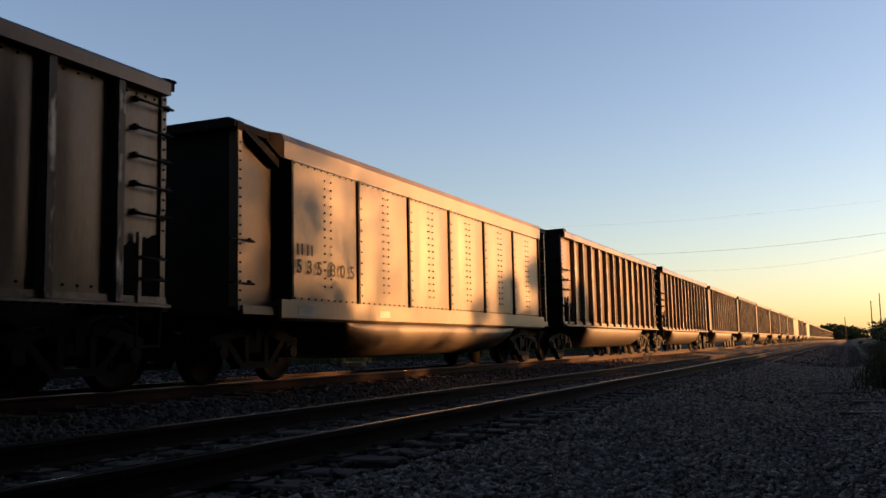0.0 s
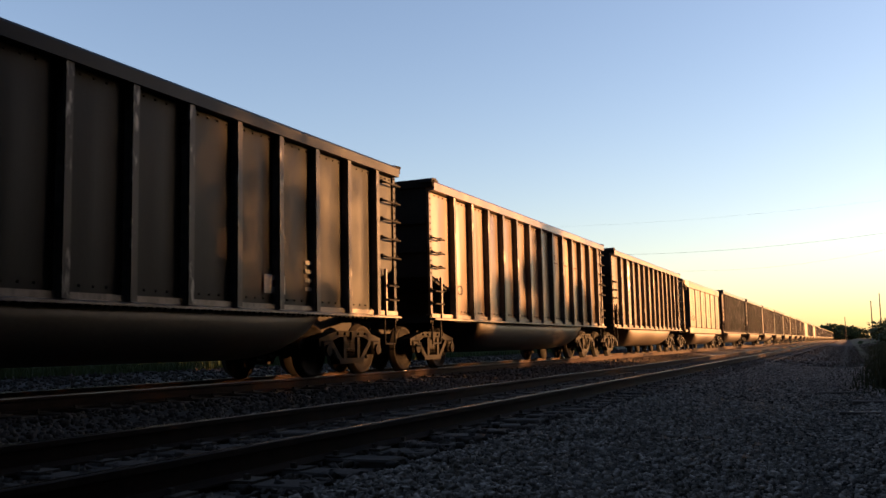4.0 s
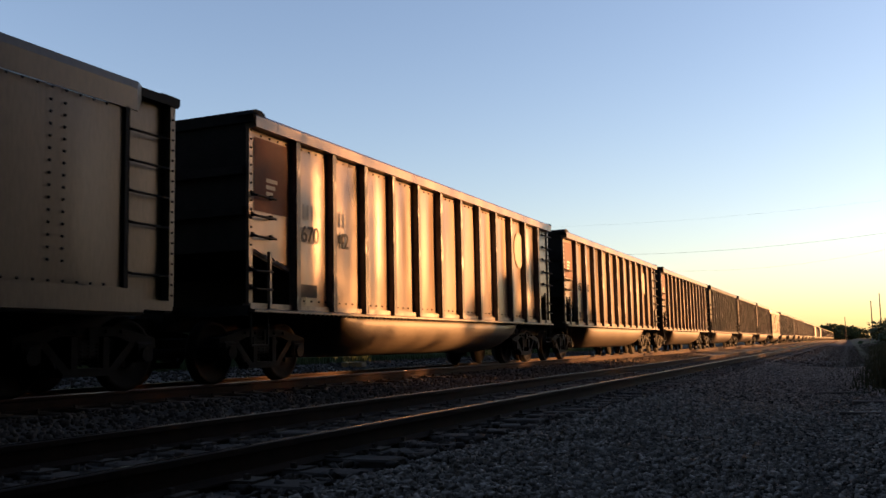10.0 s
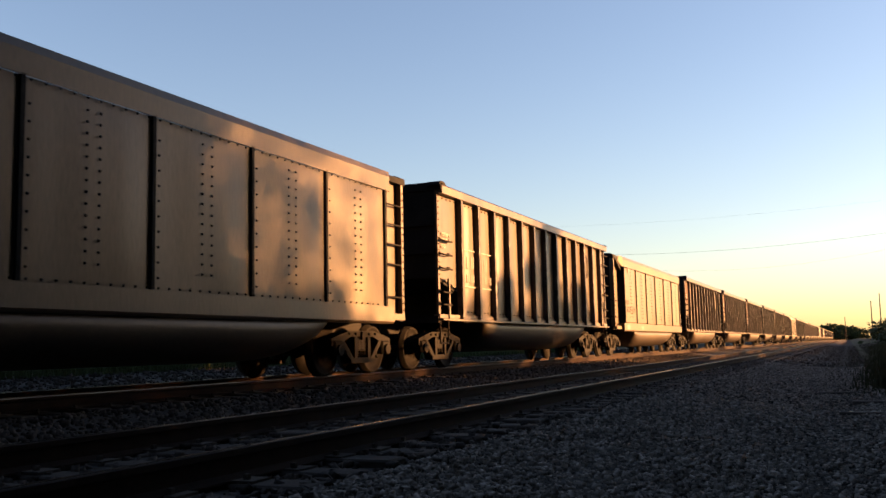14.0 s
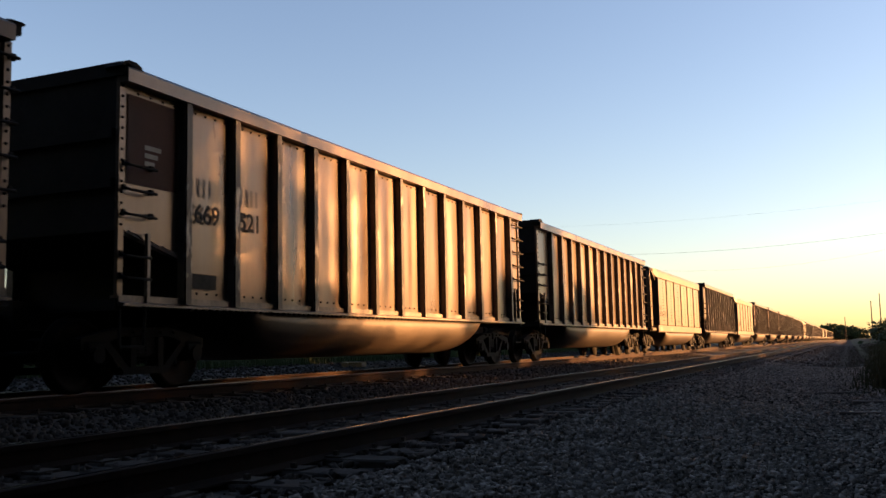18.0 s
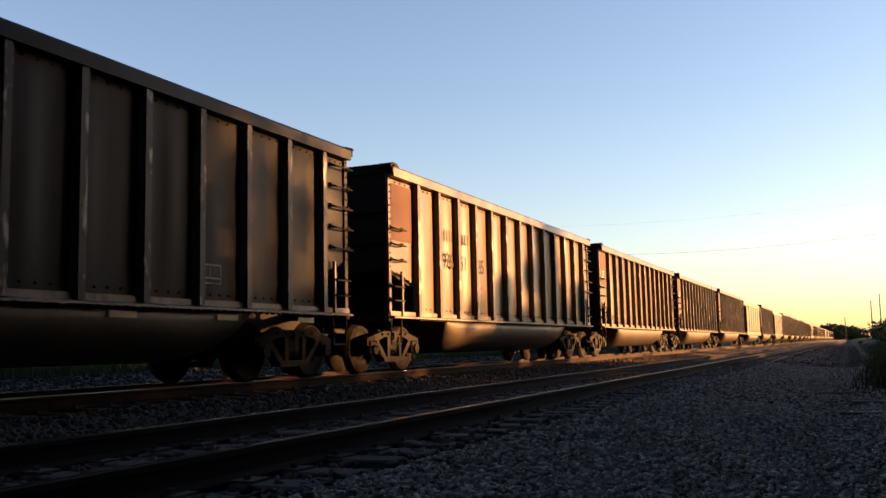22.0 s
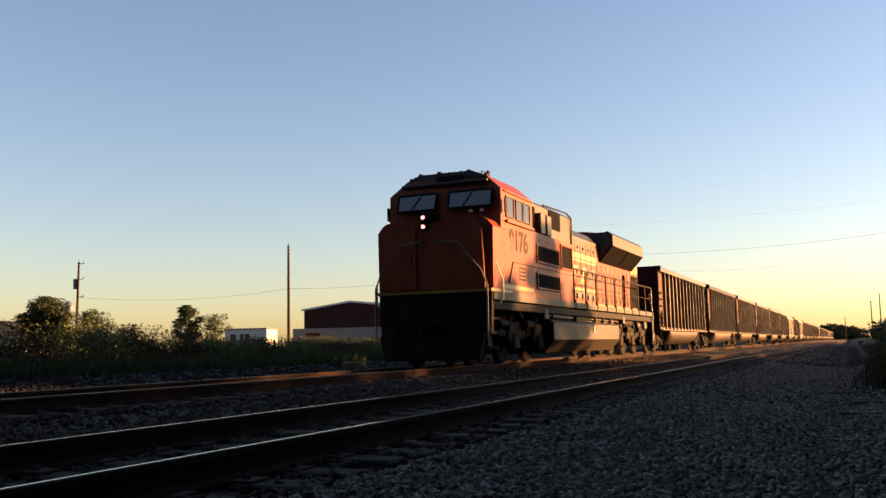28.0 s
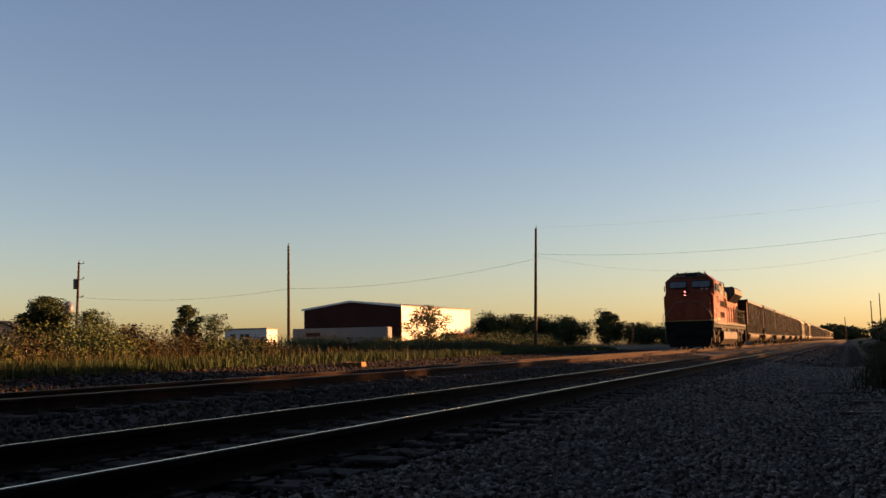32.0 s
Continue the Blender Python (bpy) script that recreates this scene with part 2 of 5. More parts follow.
def run(t):
    """Metres that the train has gone by t seconds, counted from 9 s."""
    u = t - 9
    return 9.7465 * u + 0.0031 * u * u + 0.0001 * u ** 3


def wheelset_mesh(name, r, half=0.753):
    bm = bmesh.new()
    for s in (-1, 1):
        prof = [(0.075, r + 0.028), (0.045, r + 0.025), (0.04, r), (-0.05, r - 0.006), (-0.055, r - 0.05), (-0.03, r - 0.07), (-0.012, r * 0.55), (-0.03, 0.16), (-0.075, 0.13), (-0.078, 0.085)]
        lathe_x([(-s * a, b) for a, b in prof], 28, bm, x=s * half)
    rod((-1.05, 0, 0), (1.05, 0, 0), 0.075, 10, bm)
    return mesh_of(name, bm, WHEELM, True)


WS_CAR, WS_LOCO = wheelset_mesh("wheelset", R_CAR), wheelset_mesh("wheelset_large", R_LOCO)


def side_frame_mesh():
    bm = bmesh.new()
    for pts in ([(-1.12, 0.52), (-1.12, 0.66), (-0.86, 0.72), (-0.45, 0.80), (0.45, 0.80), (0.86, 0.72), (1.12, 0.66), (1.12, 0.52), (0.72, 0.60), (0.42, 0.69), (-0.42, 0.69), (-0.72, 0.60)],
                [(-0.78, 0.60), (-0.67, 0.63), (-0.31, 0.29), (-0.40, 0.24)], [(0.78, 0.60), (0.67, 0.63), (0.31, 0.29), (0.40, 0.24)],
                [(-0.43, 0.21), (0.43, 0.21), (0.38, 0.31), (-0.38, 0.31)]):
        prism(pts, -0.09, 0.09, "x", bm)
    for y in (-0.9, 0.9):
        box(-0.1, 0.13, y - 0.16, y + 0.16, 0.36, 0.62, bm, 0.03)
        rod((0.1, y, 0.457), (0.17, y, 0.457), 0.10, 12, bm)
    box(-0.12, 0.1, -0.30, -0.2, 0.3, 0.68, bm); box(-0.12, 0.1, 0.2, 0.30, 0.3, 0.68, bm)
    for y in (-0.62, 0.62):
        rod((0.02, y, 0.5), (0.1, y * 0.86, 0.3), 0.025, 6, bm)
    box(0.09, 0.13, -0.06, 0.06, 0.64, 0.78, bm)
    for y in (-0.5, -0.25, 0.25, 0.5):
        rod((0.08, y, 0.745), (0.12, y, 0.745), 0.025, 8, bm)
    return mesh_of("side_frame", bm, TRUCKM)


def spring_mesh():
    bm = bmesh.new()
    n = 56
    pts = [(0.05 * math.cos(i * 0.785), 0.05 * math.sin(i * 0.785), 0.34 + 0.30 * i / n) for i in range(n)]
    return bars_mesh(bm, pts, 0.014)


def bars_mesh(bm, pts, r):
    bars(pts, r, 5, bm)
    return mesh_of("spring", bm, TRUCKM)


SIDE_FRAME, SPRING = side_frame_mesh(), spring_mesh()
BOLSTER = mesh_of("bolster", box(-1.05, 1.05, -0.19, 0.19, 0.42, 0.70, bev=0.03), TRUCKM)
spinners_car, spinners_loco = [], []


def truck(parent, y, full=True):
    """A two-axle truck under a car."""
    hub = shared("truck", BOLSTER, parent, pose(0, y, 0), "dusty cast steel truck")
    for s in (-1, 1):
        shared("side_frame", SIDE_FRAME, hub, pose(0.98 * s, 0, 0, 0, 0, 0 if s > 0 else 180))
        if full:
            for dy in (-0.13, 0, 0.13):
                shared("spring", SPRING, hub, pose(1.0 * s, dy, 0))
    for dy in (-0.9, 0.9):
        w = new("wheelset", WS_CAR)
        w.parent = hub
        w.matrix_parent_inverse = pose(0, dy, R_CAR)
        spinners_car.append(w)
    return hub


def tub_mesh(y0, y1, flat, top=1.12, bot=0.33, half=1.45, name="tub", m=None):
    """The rounded belly between the trucks."""
    bm = bmesh.new()
    st, n = [], 20
    for i in range(7):
        a = i / 6 * math.pi / 2
        st.append((y0 + flat * (1 - math.cos(a)) * 1.0, math.sin(a) ** 0.7))
    for i in range(1, 9):
        st.append((y0 + flat + (y1 - y0 - 2 * flat) * i / 9, 1.0))
    for i in range(7):
        a = i / 6 * math.pi / 2
        st.append((y1 - flat + flat * math.sin(a), math.cos(a) ** 0.7 if i < 6 else 0.0))
    rings = []
    for y, k in st:
        ring = []
        for j in range(n + 1):
            a = math.pi * j / n
            c, s = math.cos(a), math.sin(a)
            ring.append(bm.verts.new((half * math.copysign(abs(c) ** 0.5, c), y, top - (top - bot) * max(k, 0.02) * s ** 0.62)))
        rings.append(ring)
    for a, b in zip(rings, rings[1:]):
        for j in range(n):
            bm.faces.new((a[j], a[j + 1], b[j + 1], b[j]))
    for a, b in zip(rings, rings[1:]):
        bm.faces.new((a[0], b[0], b[n], a[n]))
    bm.faces.new(rings[0]); bm.faces.new(rings[-1])
    return mesh_of(name, bm, m or TUBM, True)


Y0, Y1, ZT, ZS = 0.05, 14.65, 3.88, 1.10      # ends, top and sill of a car


def panel_bm(sx, ya, yb, zfa, zfb, ztop, bulge, x=1.46, nz=8, ny=10, wave=0.0, seed=0, ragged=0.0):
    """A side sheet from ya to yb, its foot from zfa to zfb, bowed outward a little and buckled in upright waves."""
    bm = bmesh.new()
    g0 = random.Random(seed)
    p1, p2, f1, f2, lean = g0.uniform(0, 6.3), g0.uniform(0, 6.3), g0.uniform(0.9, 1.5), g0.uniform(1.9, 2.9), g0.uniform(-1.2, 1.2)
    ny = 22 if ragged else ny
    foot = [ragged * g0.uniform(-1, 1) * (0.4 + 0.6 * (0 < i < ny)) for i in range(ny + 1)]
    for off in (0.0, -0.03):
        g = []
        for i in range(ny + 1):
            u = i / ny
            row = []
            for j in range(nz + 1):
                v = j / nz
                zf = zfa + (zfb - zfa) * u + foot[i]
                b = bulge * math.sin(math.pi * u) * math.sin(math.pi * v) ** 0.6 if off == 0 else 0
                if off == 0 and wave:
                    k = math.sin(math.pi * v) ** 0.5 * min(1, 6 * u, 6 * (1 - u))
                    b += wave * k * (math.sin(6.283 * f1 * u + p1 + lean * v) + 0.55 * math.sin(6.283 * f2 * u + p2 - 1.3 * lean * v))
                row.append(bm.verts.new((sx * (x + b + off), ya + (yb - ya) * u, zf + (ztop - zf) * v)))
            g.append(row)
        for a, b in zip(g, g[1:]):
            for j in range(nz):
                bm.faces.new((a[j], a[j + 1], b[j + 1], b[j]))
        rim = [bm.verts.new(v.co) for v in [r[0] for r in g] + g[-1][1:] + [r[-1] for r in g[::-1]][1:] + g[0][::-1][1:-1]]
        if off == 0:
            first = rim
        else:
            for k in range(len(rim)):
                k2 = (k + 1) % len(rim)
                bm.faces.new((first[k], first[k2], rim[k2], rim[k]))
    return bm


def rivets(bm, spots, sx, x):
    for y, z in spots:
        r = bmesh.ops.create_cone(bm, cap_ends=True, segments=6, radius1=0.02, radius2=0.012, depth=0.02, matrix=Matrix.Translation((sx * (x + 0.01), y, z)) @ Euler((0, sx * math.pi / 2, 0)).to_matrix().to_4x4())
    return bm


def grab(bm, sx, ya, yb, z, x=1.5):
    bars([(sx * x, ya, z + 0.03), (sx * (x + 0.09), ya, z), (sx * (x + 0.09), yb, z), (sx * x, yb, z + 0.03)], 0.018, 6, bm)
    for y in (ya, yb):
        box(sx * (x - 0.03), sx * (x + 0.02), y - 0.025, y + 0.025, z - 0.005, z + 0.065, bm)
    return bm


RIB_MESHES = {}


def rib_mesh(sx, z0, z1, d, w):
    key = (sx, z0, z1, d, w)
    if key not in RIB_MESHES:
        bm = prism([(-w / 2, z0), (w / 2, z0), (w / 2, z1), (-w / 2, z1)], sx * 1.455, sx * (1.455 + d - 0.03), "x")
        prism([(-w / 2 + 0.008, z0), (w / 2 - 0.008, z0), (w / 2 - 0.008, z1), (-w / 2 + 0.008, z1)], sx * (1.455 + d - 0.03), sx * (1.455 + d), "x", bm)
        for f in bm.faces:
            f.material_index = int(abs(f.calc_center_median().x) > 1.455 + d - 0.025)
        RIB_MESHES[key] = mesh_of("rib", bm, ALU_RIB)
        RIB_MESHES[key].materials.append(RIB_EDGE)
    return RIB_MESHES[key]


def running_gear(c, near=True):
    truck(c, 1.05, near)
    truck(c, 13.65, near)
    part("centre_sill", box(-0.28, 0.28, -0.35, 15.05, 0.78, 1.122), SOOT_SHADE, c)
    for ya, yb in ((-0.78, -0.35), (15.05, 15.44)):
        bm = box(-0.09, 0.09, ya + 0.1, yb, 0.78, 0.96)
        box(-0.17, 0.17, ya, ya + 0.32, 0.74, 1.0, bm, 0.05)
        part("coupler", bm, TRUCKM, c)


def ribbed_car(nribs, side, first, tubm, label, seed=1):
    """A coal gondola with outside ribs, open end platforms and a rounded tub."""
    c = thing("coal_gondola", label, "freight car", "cars of the coal train")
    rng = random.Random(seed)
    step = 12.25 / (nribs - 1) if nribs == 12 else 12.55 / (nribs - 1)
    ribs = [1.22 + step * i for i in range(nribs)]
    cuts = [Y0 + 0.06] + ribs + [Y1 - 0.06]
    for sx in (1, -1):
        for i, (a, b) in enumerate(zip(cuts, cuts[1:])):
            zfa, zfb = (1.97, 1.72) if i == 0 else (1.72, 1.97) if i == nribs else (1.16, 1.16)
            m = first if i == 0 else side
            part("side_panel", panel_bm(sx, a, b, zfa, zfb, 3.74, 0.004 if i in (0, nribs) else rng.uniform(0.005, 0.02), wave=0.003 if i in (0, nribs) else rng.uniform(0.006, 0.015), seed=rng.randrange(9999), ragged=0.022 if i in (0, nribs) else 0), m, c, smooth=True)
        for y in ribs:
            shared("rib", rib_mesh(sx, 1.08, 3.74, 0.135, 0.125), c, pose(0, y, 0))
        part("top_chord", prism([(sx * 1.42, 3.72), (sx * 1.62, 3.72), (sx * 1.62, 3.88), (sx * 1.585, 3.92), (sx * 1.42, 3.92)], Y0, Y1 - 0.06, "y"), side, c)
        part("side_sill", prism([(sx * 1.38, 1.03), (sx * 1.6, 1.03), (sx * 1.6, 1.06), (sx * 1.52, 1.08), (sx * 1.52, 1.16), (sx * 1.38, 1.16)], Y0, Y1, "y"), ALU_RIB, c)
        for y in (Y0 + 0.04, Y1 - 0.04):
            part("corner_post", box(sx * 1.44, sx * 1.495, y - 0.045, y + 0.045, 1.05, 3.74), side, c)
        for y in (0.52, Y1 - 0.5):
            part("end_post", box(sx * 1.5, sx * 1.55, y - 0.025, y + 0.025, 1.05, 1.93), ALU_RIB, c)
        for z in (1.36, 1.62):
            for ya, yb in ((0.09, 0.52), (Y1 - 0.5, Y1 - 0.09)):
                part("grab_iron", grab(bmesh.new(), sx, ya, yb, z), SOOT_SHADE, c)
        for z in (2.12, 2.42, 2.72):
            part("grab_iron", grab(bmesh.new(), sx, 0.12, 0.6, z), SOOT_SHADE, c)
        for z in (2.15, 2.5, 2.85, 3.2, 3.55):
            part("grab_iron", grab(bmesh.new(), sx, Y1 - 0.55, Y1 + 0.02, z), SOOT_SHADE, c)
        for y in (0.3, Y1 - 0.3):
            part("stirrup_step", bars([(sx * 1.5, y - 0.22, 1.05), (sx * 1.5, y - 0.2, 0.55), (sx * 1.5, y + 0.2, 0.55), (sx * 1.5, y + 0.22, 1.05)], 0.018), SOOT_SHADE, c)
        if sx == 1:
            spots = [(Y0 + 0.04, 2.0 + 0.13 * i) for i in range(14)] + [(Y1 - 0.04, 2.0 + 0.13 * i) for i in range(14)]
            bm = rivets(bmesh.new(), spots, sx, 1.495)
            spots = [(a + (b - a) * f, 3.66) for a, b in zip(cuts, cuts[1:]) for f in (0.25, 0.45, 0.65, 0.85)] + [(a + (b - a) * f, 1.24) for a, b in zip(cuts[1:-1], cuts[2:-1]) for f in (0.3, 0.5, 0.7, 0.9)]
            part("rivets", rivets(bm, spots, sx, 1.46), SOOT_SHADE, c)["kind"] = "stuff"
            bm = bmesh.new()
            for i in range(84):
                box(1.51, 1.545, 1.3 + 0.145 * i, 1.36 + 0.145 * i, 1.0, 1.032, bm)
            part("sill_bolts", bm, SOOT_SHADE, c)["kind"] = "stuff"
    for ya, yb, s in ((Y0, Y0 + 0.04, 1), (Y1 - 0.04, Y1, -1)):
        part("end_wall", box(-1.44, 1.44, ya, yb, 1.93, 3.86), SOOT_SHADE, c, "near-black end wall")
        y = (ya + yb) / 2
        part("end_slope", prism([(y, 1.98), (y + s * 1.2, 1.66), (y + s * 1.22, 1.62), (y + s * 0.0, 1.92)], -1.42, 1.42, "x"), SOOT_SHADE, c)
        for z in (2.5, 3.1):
            part("end_stiffener", box(-1.42, 1.42, ya - 0.06 * s * (s > 0) if s > 0 else yb, ya if s > 0 else yb + 0.06, z - 0.06, z + 0.06), SOOT_SHADE, c)
        part("end_rail", prism([(-1.6, 3.8), (1.6, 3.8), (1.6, 3.94), (1.5, 3.97), (-1.5, 3.97), (-1.6, 3.94)], y - 0.05, y + 0.05, "y"), SOOT_SHADE, c)
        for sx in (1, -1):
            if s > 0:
                part("corner_cap", prism([(y - 0.1, 3.9), (y - 0.08, 3.95), (y, 3.985), (y + 0.14, 3.985), (y + 0.22, 3.95), (y + 0.26, 3.9)], sx * 1.3, sx * 1.6, "x"), SOOT_SHADE, c)
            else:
                part("corner_cap", prism([(y - 0.1, 3.921), (y - 0.1, 3.935), (y + 0.06, 3.945), (y + 0.1, 3.93), (y + 0.07, 3.9), (y - 0.03, 3.921)], sx * 1.35, sx * 1.6, "x"), SOOT_SHADE, c)
        # near-black sheet added so the opening below the end wall stays dark
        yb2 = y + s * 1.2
        part("end_bulkhead", box(-1.42, 1.42, yb2 - 0.02, yb2 + 0.02, 1.17, 1.66), SOOT_SHADE, c, "near-black sheet added to keep the end platform opening dark")
        part("end_beam", box(-1.5, 1.5, ya - 0.05, yb + 0.05, 0.98, 1.12), SOOT_SHADE, c)
    part("floor_sheet", box(-1.42, 1.42, 1.25, Y1 - 1.25, 1.12, 1.17), SOOT_SHADE, c)
    shared("tub", TUBS[tubm], c)
    running_gear(c)
    return c


def mark(c, ya, yb, za, zb, m, shape="bar", x=1.5):
    """A painted patch on a side: a plain bar, a ring or a swoosh."""
    if shape == "ring":
        bm, n, ry, rz = bmesh.new(), 28, (yb - ya) / 2, (zb - za) / 2
        cy, cz = (ya + yb) / 2, (za + zb) / 2
        v = [[bm.verts.new((x, cy + k * ry * math.cos(2 * math.pi * i / n), cz + k * rz * math.sin(2 * math.pi * i / n))) for i in range(n)] for k in (0.68, 1.0)]
        for i in range(n):
            j = (i + 1) % n
            bm.faces.new((v[0][i], v[0][j], v[1][j], v[1][i]))
    elif shape == "disc":
        bm, n = bmesh.new(), 28
        bm.faces.new([bm.verts.new((x, (ya + yb) / 2 + (yb - ya) / 2 * math.cos(2 * math.pi * i / n), (za + zb) / 2 + (zb - za) / 2 * math.sin(2 * math.pi * i / n))) for i in range(n)])
    elif shape == "lobes":
        bm = bmesh.new()
        h = (zb - za) / 2
        for z in (za + h / 2, za + 1.5 * h):
            pts = [(ya, z - h * 0.46)] + [(yb - h * 0.5 + h * 0.5 * math.cos(a), z + h * 0.46 * math.sin(a)) for a in [-math.pi / 2 + math.pi * i / 12 for i in range(13)]] + [(ya, z + h * 0.46), (ya + 0.25, z)]
            bm.faces.new([bm.verts.new((x, p, q)) for p, q in pts])
    else:
        bm = bmesh.new()
        bm.faces.new([bm.verts.new((x, p, q)) for p, q in ((ya, za), (yb, za), (yb, zb), (ya, zb))])
    return part("painted_mark", bm, m, c)


def flat_car(label, number=""):
    """An older coal gondola with smooth riveted sides that stand out beyond the end bays."""
    c = thing("smooth_side_gondola", label, "freight car", "cars of the coal train")
    rng = random.Random(5)
    cuts = [1.24, 3.36, 5.4, 7.4, 9.47, 11.53, 13.64]
    for sx in (1, -1):
        for a, b in zip(cuts, cuts[1:]):
            part("side_panel", panel_bm(sx, a, b, 1.22, 1.22, 3.5, rng.uniform(0.01, 0.03), 1.56, wave=rng.uniform(0.006, 0.013), seed=rng.randrange(9999)), CREAM, c, smooth=True)
            part("panel_seam", box(sx * 1.55, sx * 1.60, a - 0.03, a + 0.03, 1.25, 3.52), SOOT_SHADE, c)
        part("panel_seam", box(sx * 1.55, sx * 1.60, 13.61, 13.67, 1.25, 3.52), SOOT_SHADE, c)
        bm = prism([(sx * 1.40, 3.86), (sx * 1.42, 3.8), (sx * 1.565, 3.5), (sx * 1.6, 3.5), (sx * 1.6, 3.78), (sx * 1.57, 3.89), (sx * 1.44, 3.9)], 1.02, 13.8, "y")
        for v in bm.verts:
            v.co.y += (1.6 - abs(v.co.x)) * (-1.6 if v.co.y < 5 else 1.6)
        part("top_plate", bm, CREAM, c)
        part("corner_gusset", prism([(0.12, 3.78), (0.3, 3.8), (1.02, 3.5), (1.02, 3.34), (0.7, 3.5)], sx * 1.35, sx * 1.5, "x"), SOOT_SHADE, c)
        # flares near-black on a cream car: their shade is put into the colour
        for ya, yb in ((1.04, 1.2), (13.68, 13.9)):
            part("end_flare", prism([(sx * 1.33, ya if ya < 5 else yb), (sx * 1.6, 1.2 if ya < 5 else 13.68), (sx * 1.3, 1.2 if ya < 5 else 13.68)], 1.05, 3.82, "z"), SOOT_SHADE, c)
        part("lower_band", prism([(sx * 1.40, 0.92), (sx * 1.57, 0.92), (sx * 1.6, 0.96), (sx * 1.6, 1.24), (sx * 1.52, 1.24), (sx * 1.40, 1.2)], 0.94, 13.95, "y"), CREAM, c)
        for ya, yb in ((Y0 + 0.06, 1.1), (13.82, Y1 - 0.06)):
            part("end_bay_panel", panel_bm(sx, ya, yb, 1.12, 1.12, 3.76, 0.015, 1.34), CREAM, c)
            part("end_sill", box(sx * 1.3, sx * 1.5, ya, yb, 1.0, 1.12), CREAM, c)
        part("top_chord", box(sx * 1.28, sx * 1.48, Y0 - 0.05, Y1 + 0.05, 3.76, 3.88), SOOT_SHADE, c)
        for y in (Y0 + 0.04, Y1 - 0.04):
            part("corner_post", box(sx * 1.3, sx * 1.46, y - 0.045, y + 0.045, 1.05, 3.76), CREAM, c)
        for z in (1.45, 2.1, 2.5, 2.9, 3.3):
            part("grab_iron", grab(bmesh.new(), sx, Y1 - 0.75, Y1 - 0.1, z, 1.36), SOOT_SHADE, c)
        for z in (1.45, 2.1):
            part("grab_iron", grab(bmesh.new(), sx, -0.1, 0.45, z, 1.36), SOOT_SHADE, c)
        if sx == 1:
            spots = [(1.3 + 0.2 * i, 3.47) for i in range(61)] + [(1.3 + 0.2 * i, 1.27) for i in range(61)] + [((a + b) / 2 + d, 1.5 + 0.14 * i) for a, b in zip(cuts, cuts[1:]) for d in (-0.1, 0.1) for i in range(14)] + [(a + 0.09, 1.4 + 0.2 * i) for a in cuts[1:-1] for i in range(10)]
            bm = rivets(bmesh.new(), spots, 1, 1.59)
            part("rivets", rivets(bm, [(y, 1.2 + 0.14 * i) for y in (Y0 + 0.04, Y1 - 0.04) for i in range(18)], 1, 1.46), SOOT_SHADE, c)["kind"] = "stuff"
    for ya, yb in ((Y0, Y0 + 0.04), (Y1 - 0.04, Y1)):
        part("end_wall", box(-1.32, 1.32, ya, yb, 1.1, 3.86), SOOT_SHADE, c, "near-black end wall")
        part("end_rail", prism([(-1.46, 3.8), (1.46, 3.8), (1.46, 3.9), (1.36, 3.95), (-1.36, 3.95), (-1.46, 3.9)], ya - 0.1, yb + 0.1, "y"), SOOT_SHADE, c)
        part("end_beam", box(-1.4, 1.4, ya - 0.05, yb + 0.05, 0.98, 1.1), SOOT_SHADE, c)
    part("floor_sheet", box(-1.38, 1.38, 0.2, Y1 - 0.2, 1.06, 1.1), SOOT_SHADE, c)
    shared("tub", TUBS["flat"], c)
    for ob in c.children:
        if ob.name.split(".")[0] != "tub":
            for v in ob.data.vertices:
                if v.co.z > 1.1:
                    v.co.z = 1.1 + (v.co.z - 1.1) * 0.957
    mark(c, 1.4, 1.85, 1.0, 1.17, FADEW, "bar", 1.604)
    mark(c, 4.1, 4.5, 1.02, 1.14, FADEW, "bar", 1.604)
    running_gear(c)
    return c


def far_car(m, flat=False):
    """A car that stays far down the line."""
    c = thing("coal_gondola", "weathered aluminium coal gondola far down the line" if not flat else "cream smooth-sided coal gondola far down the line", "freight car", "cars of the coal train")
    for sx in (1, -1):
        bm = box(sx * 1.43, sx * 1.46, Y0, Y1, 1.16, 3.8)
        part("side_wall", bm, m, c)
        if not flat:
            bm = bmesh.new()
            for i in range(13):
                box(sx * 1.455, sx * 1.58, 1.17 + 1.045 * i, 1.28 + 1.045 * i, 1.08, 3.74, bm)
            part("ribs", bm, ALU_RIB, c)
        part("top_chord", box(sx * 1.42, sx * 1.62, Y0 - 0.1, Y1 + 0.05, 3.72, 3.92), m, c)
        part("side_sill", box(sx * 1.38, sx * 1.6, Y0, Y1, 1.03, 1.16), m, c)
    for ya, yb in ((Y0, Y0 + 0.04), (Y1 - 0.04, Y1)):
        part("end_wall", box(-1.44, 1.44, ya, yb, 1.2, 3.92), SOOT_SHADE, c)
    part("floor_sheet", box(-1.42, 1.42, Y0, Y1, 1.12, 1.17), SOOT_SHADE, c)
    shared("tub", TUBS["plain"], c)
    for y in (1.05, 13.65):
        bm = bmesh.new()
        for dy in (-0.9, 0.9):
            for s in (-1, 1):
                rod((s * 0.7, y + dy, R_CAR), (s * 0.82, y + dy, R_CAR), R_CAR, 16, bm)
        box(-1.05, 1.05, y - 1.1, y + 1.1, 0.5, 0.75, bm)
        part("truck", bm, TRUCKM, c)
    part("centre_sill", box(-0.28, 0.28, -0.75, 15.4, 0.78, 1.0), SOOT_SHADE, c)
    return c


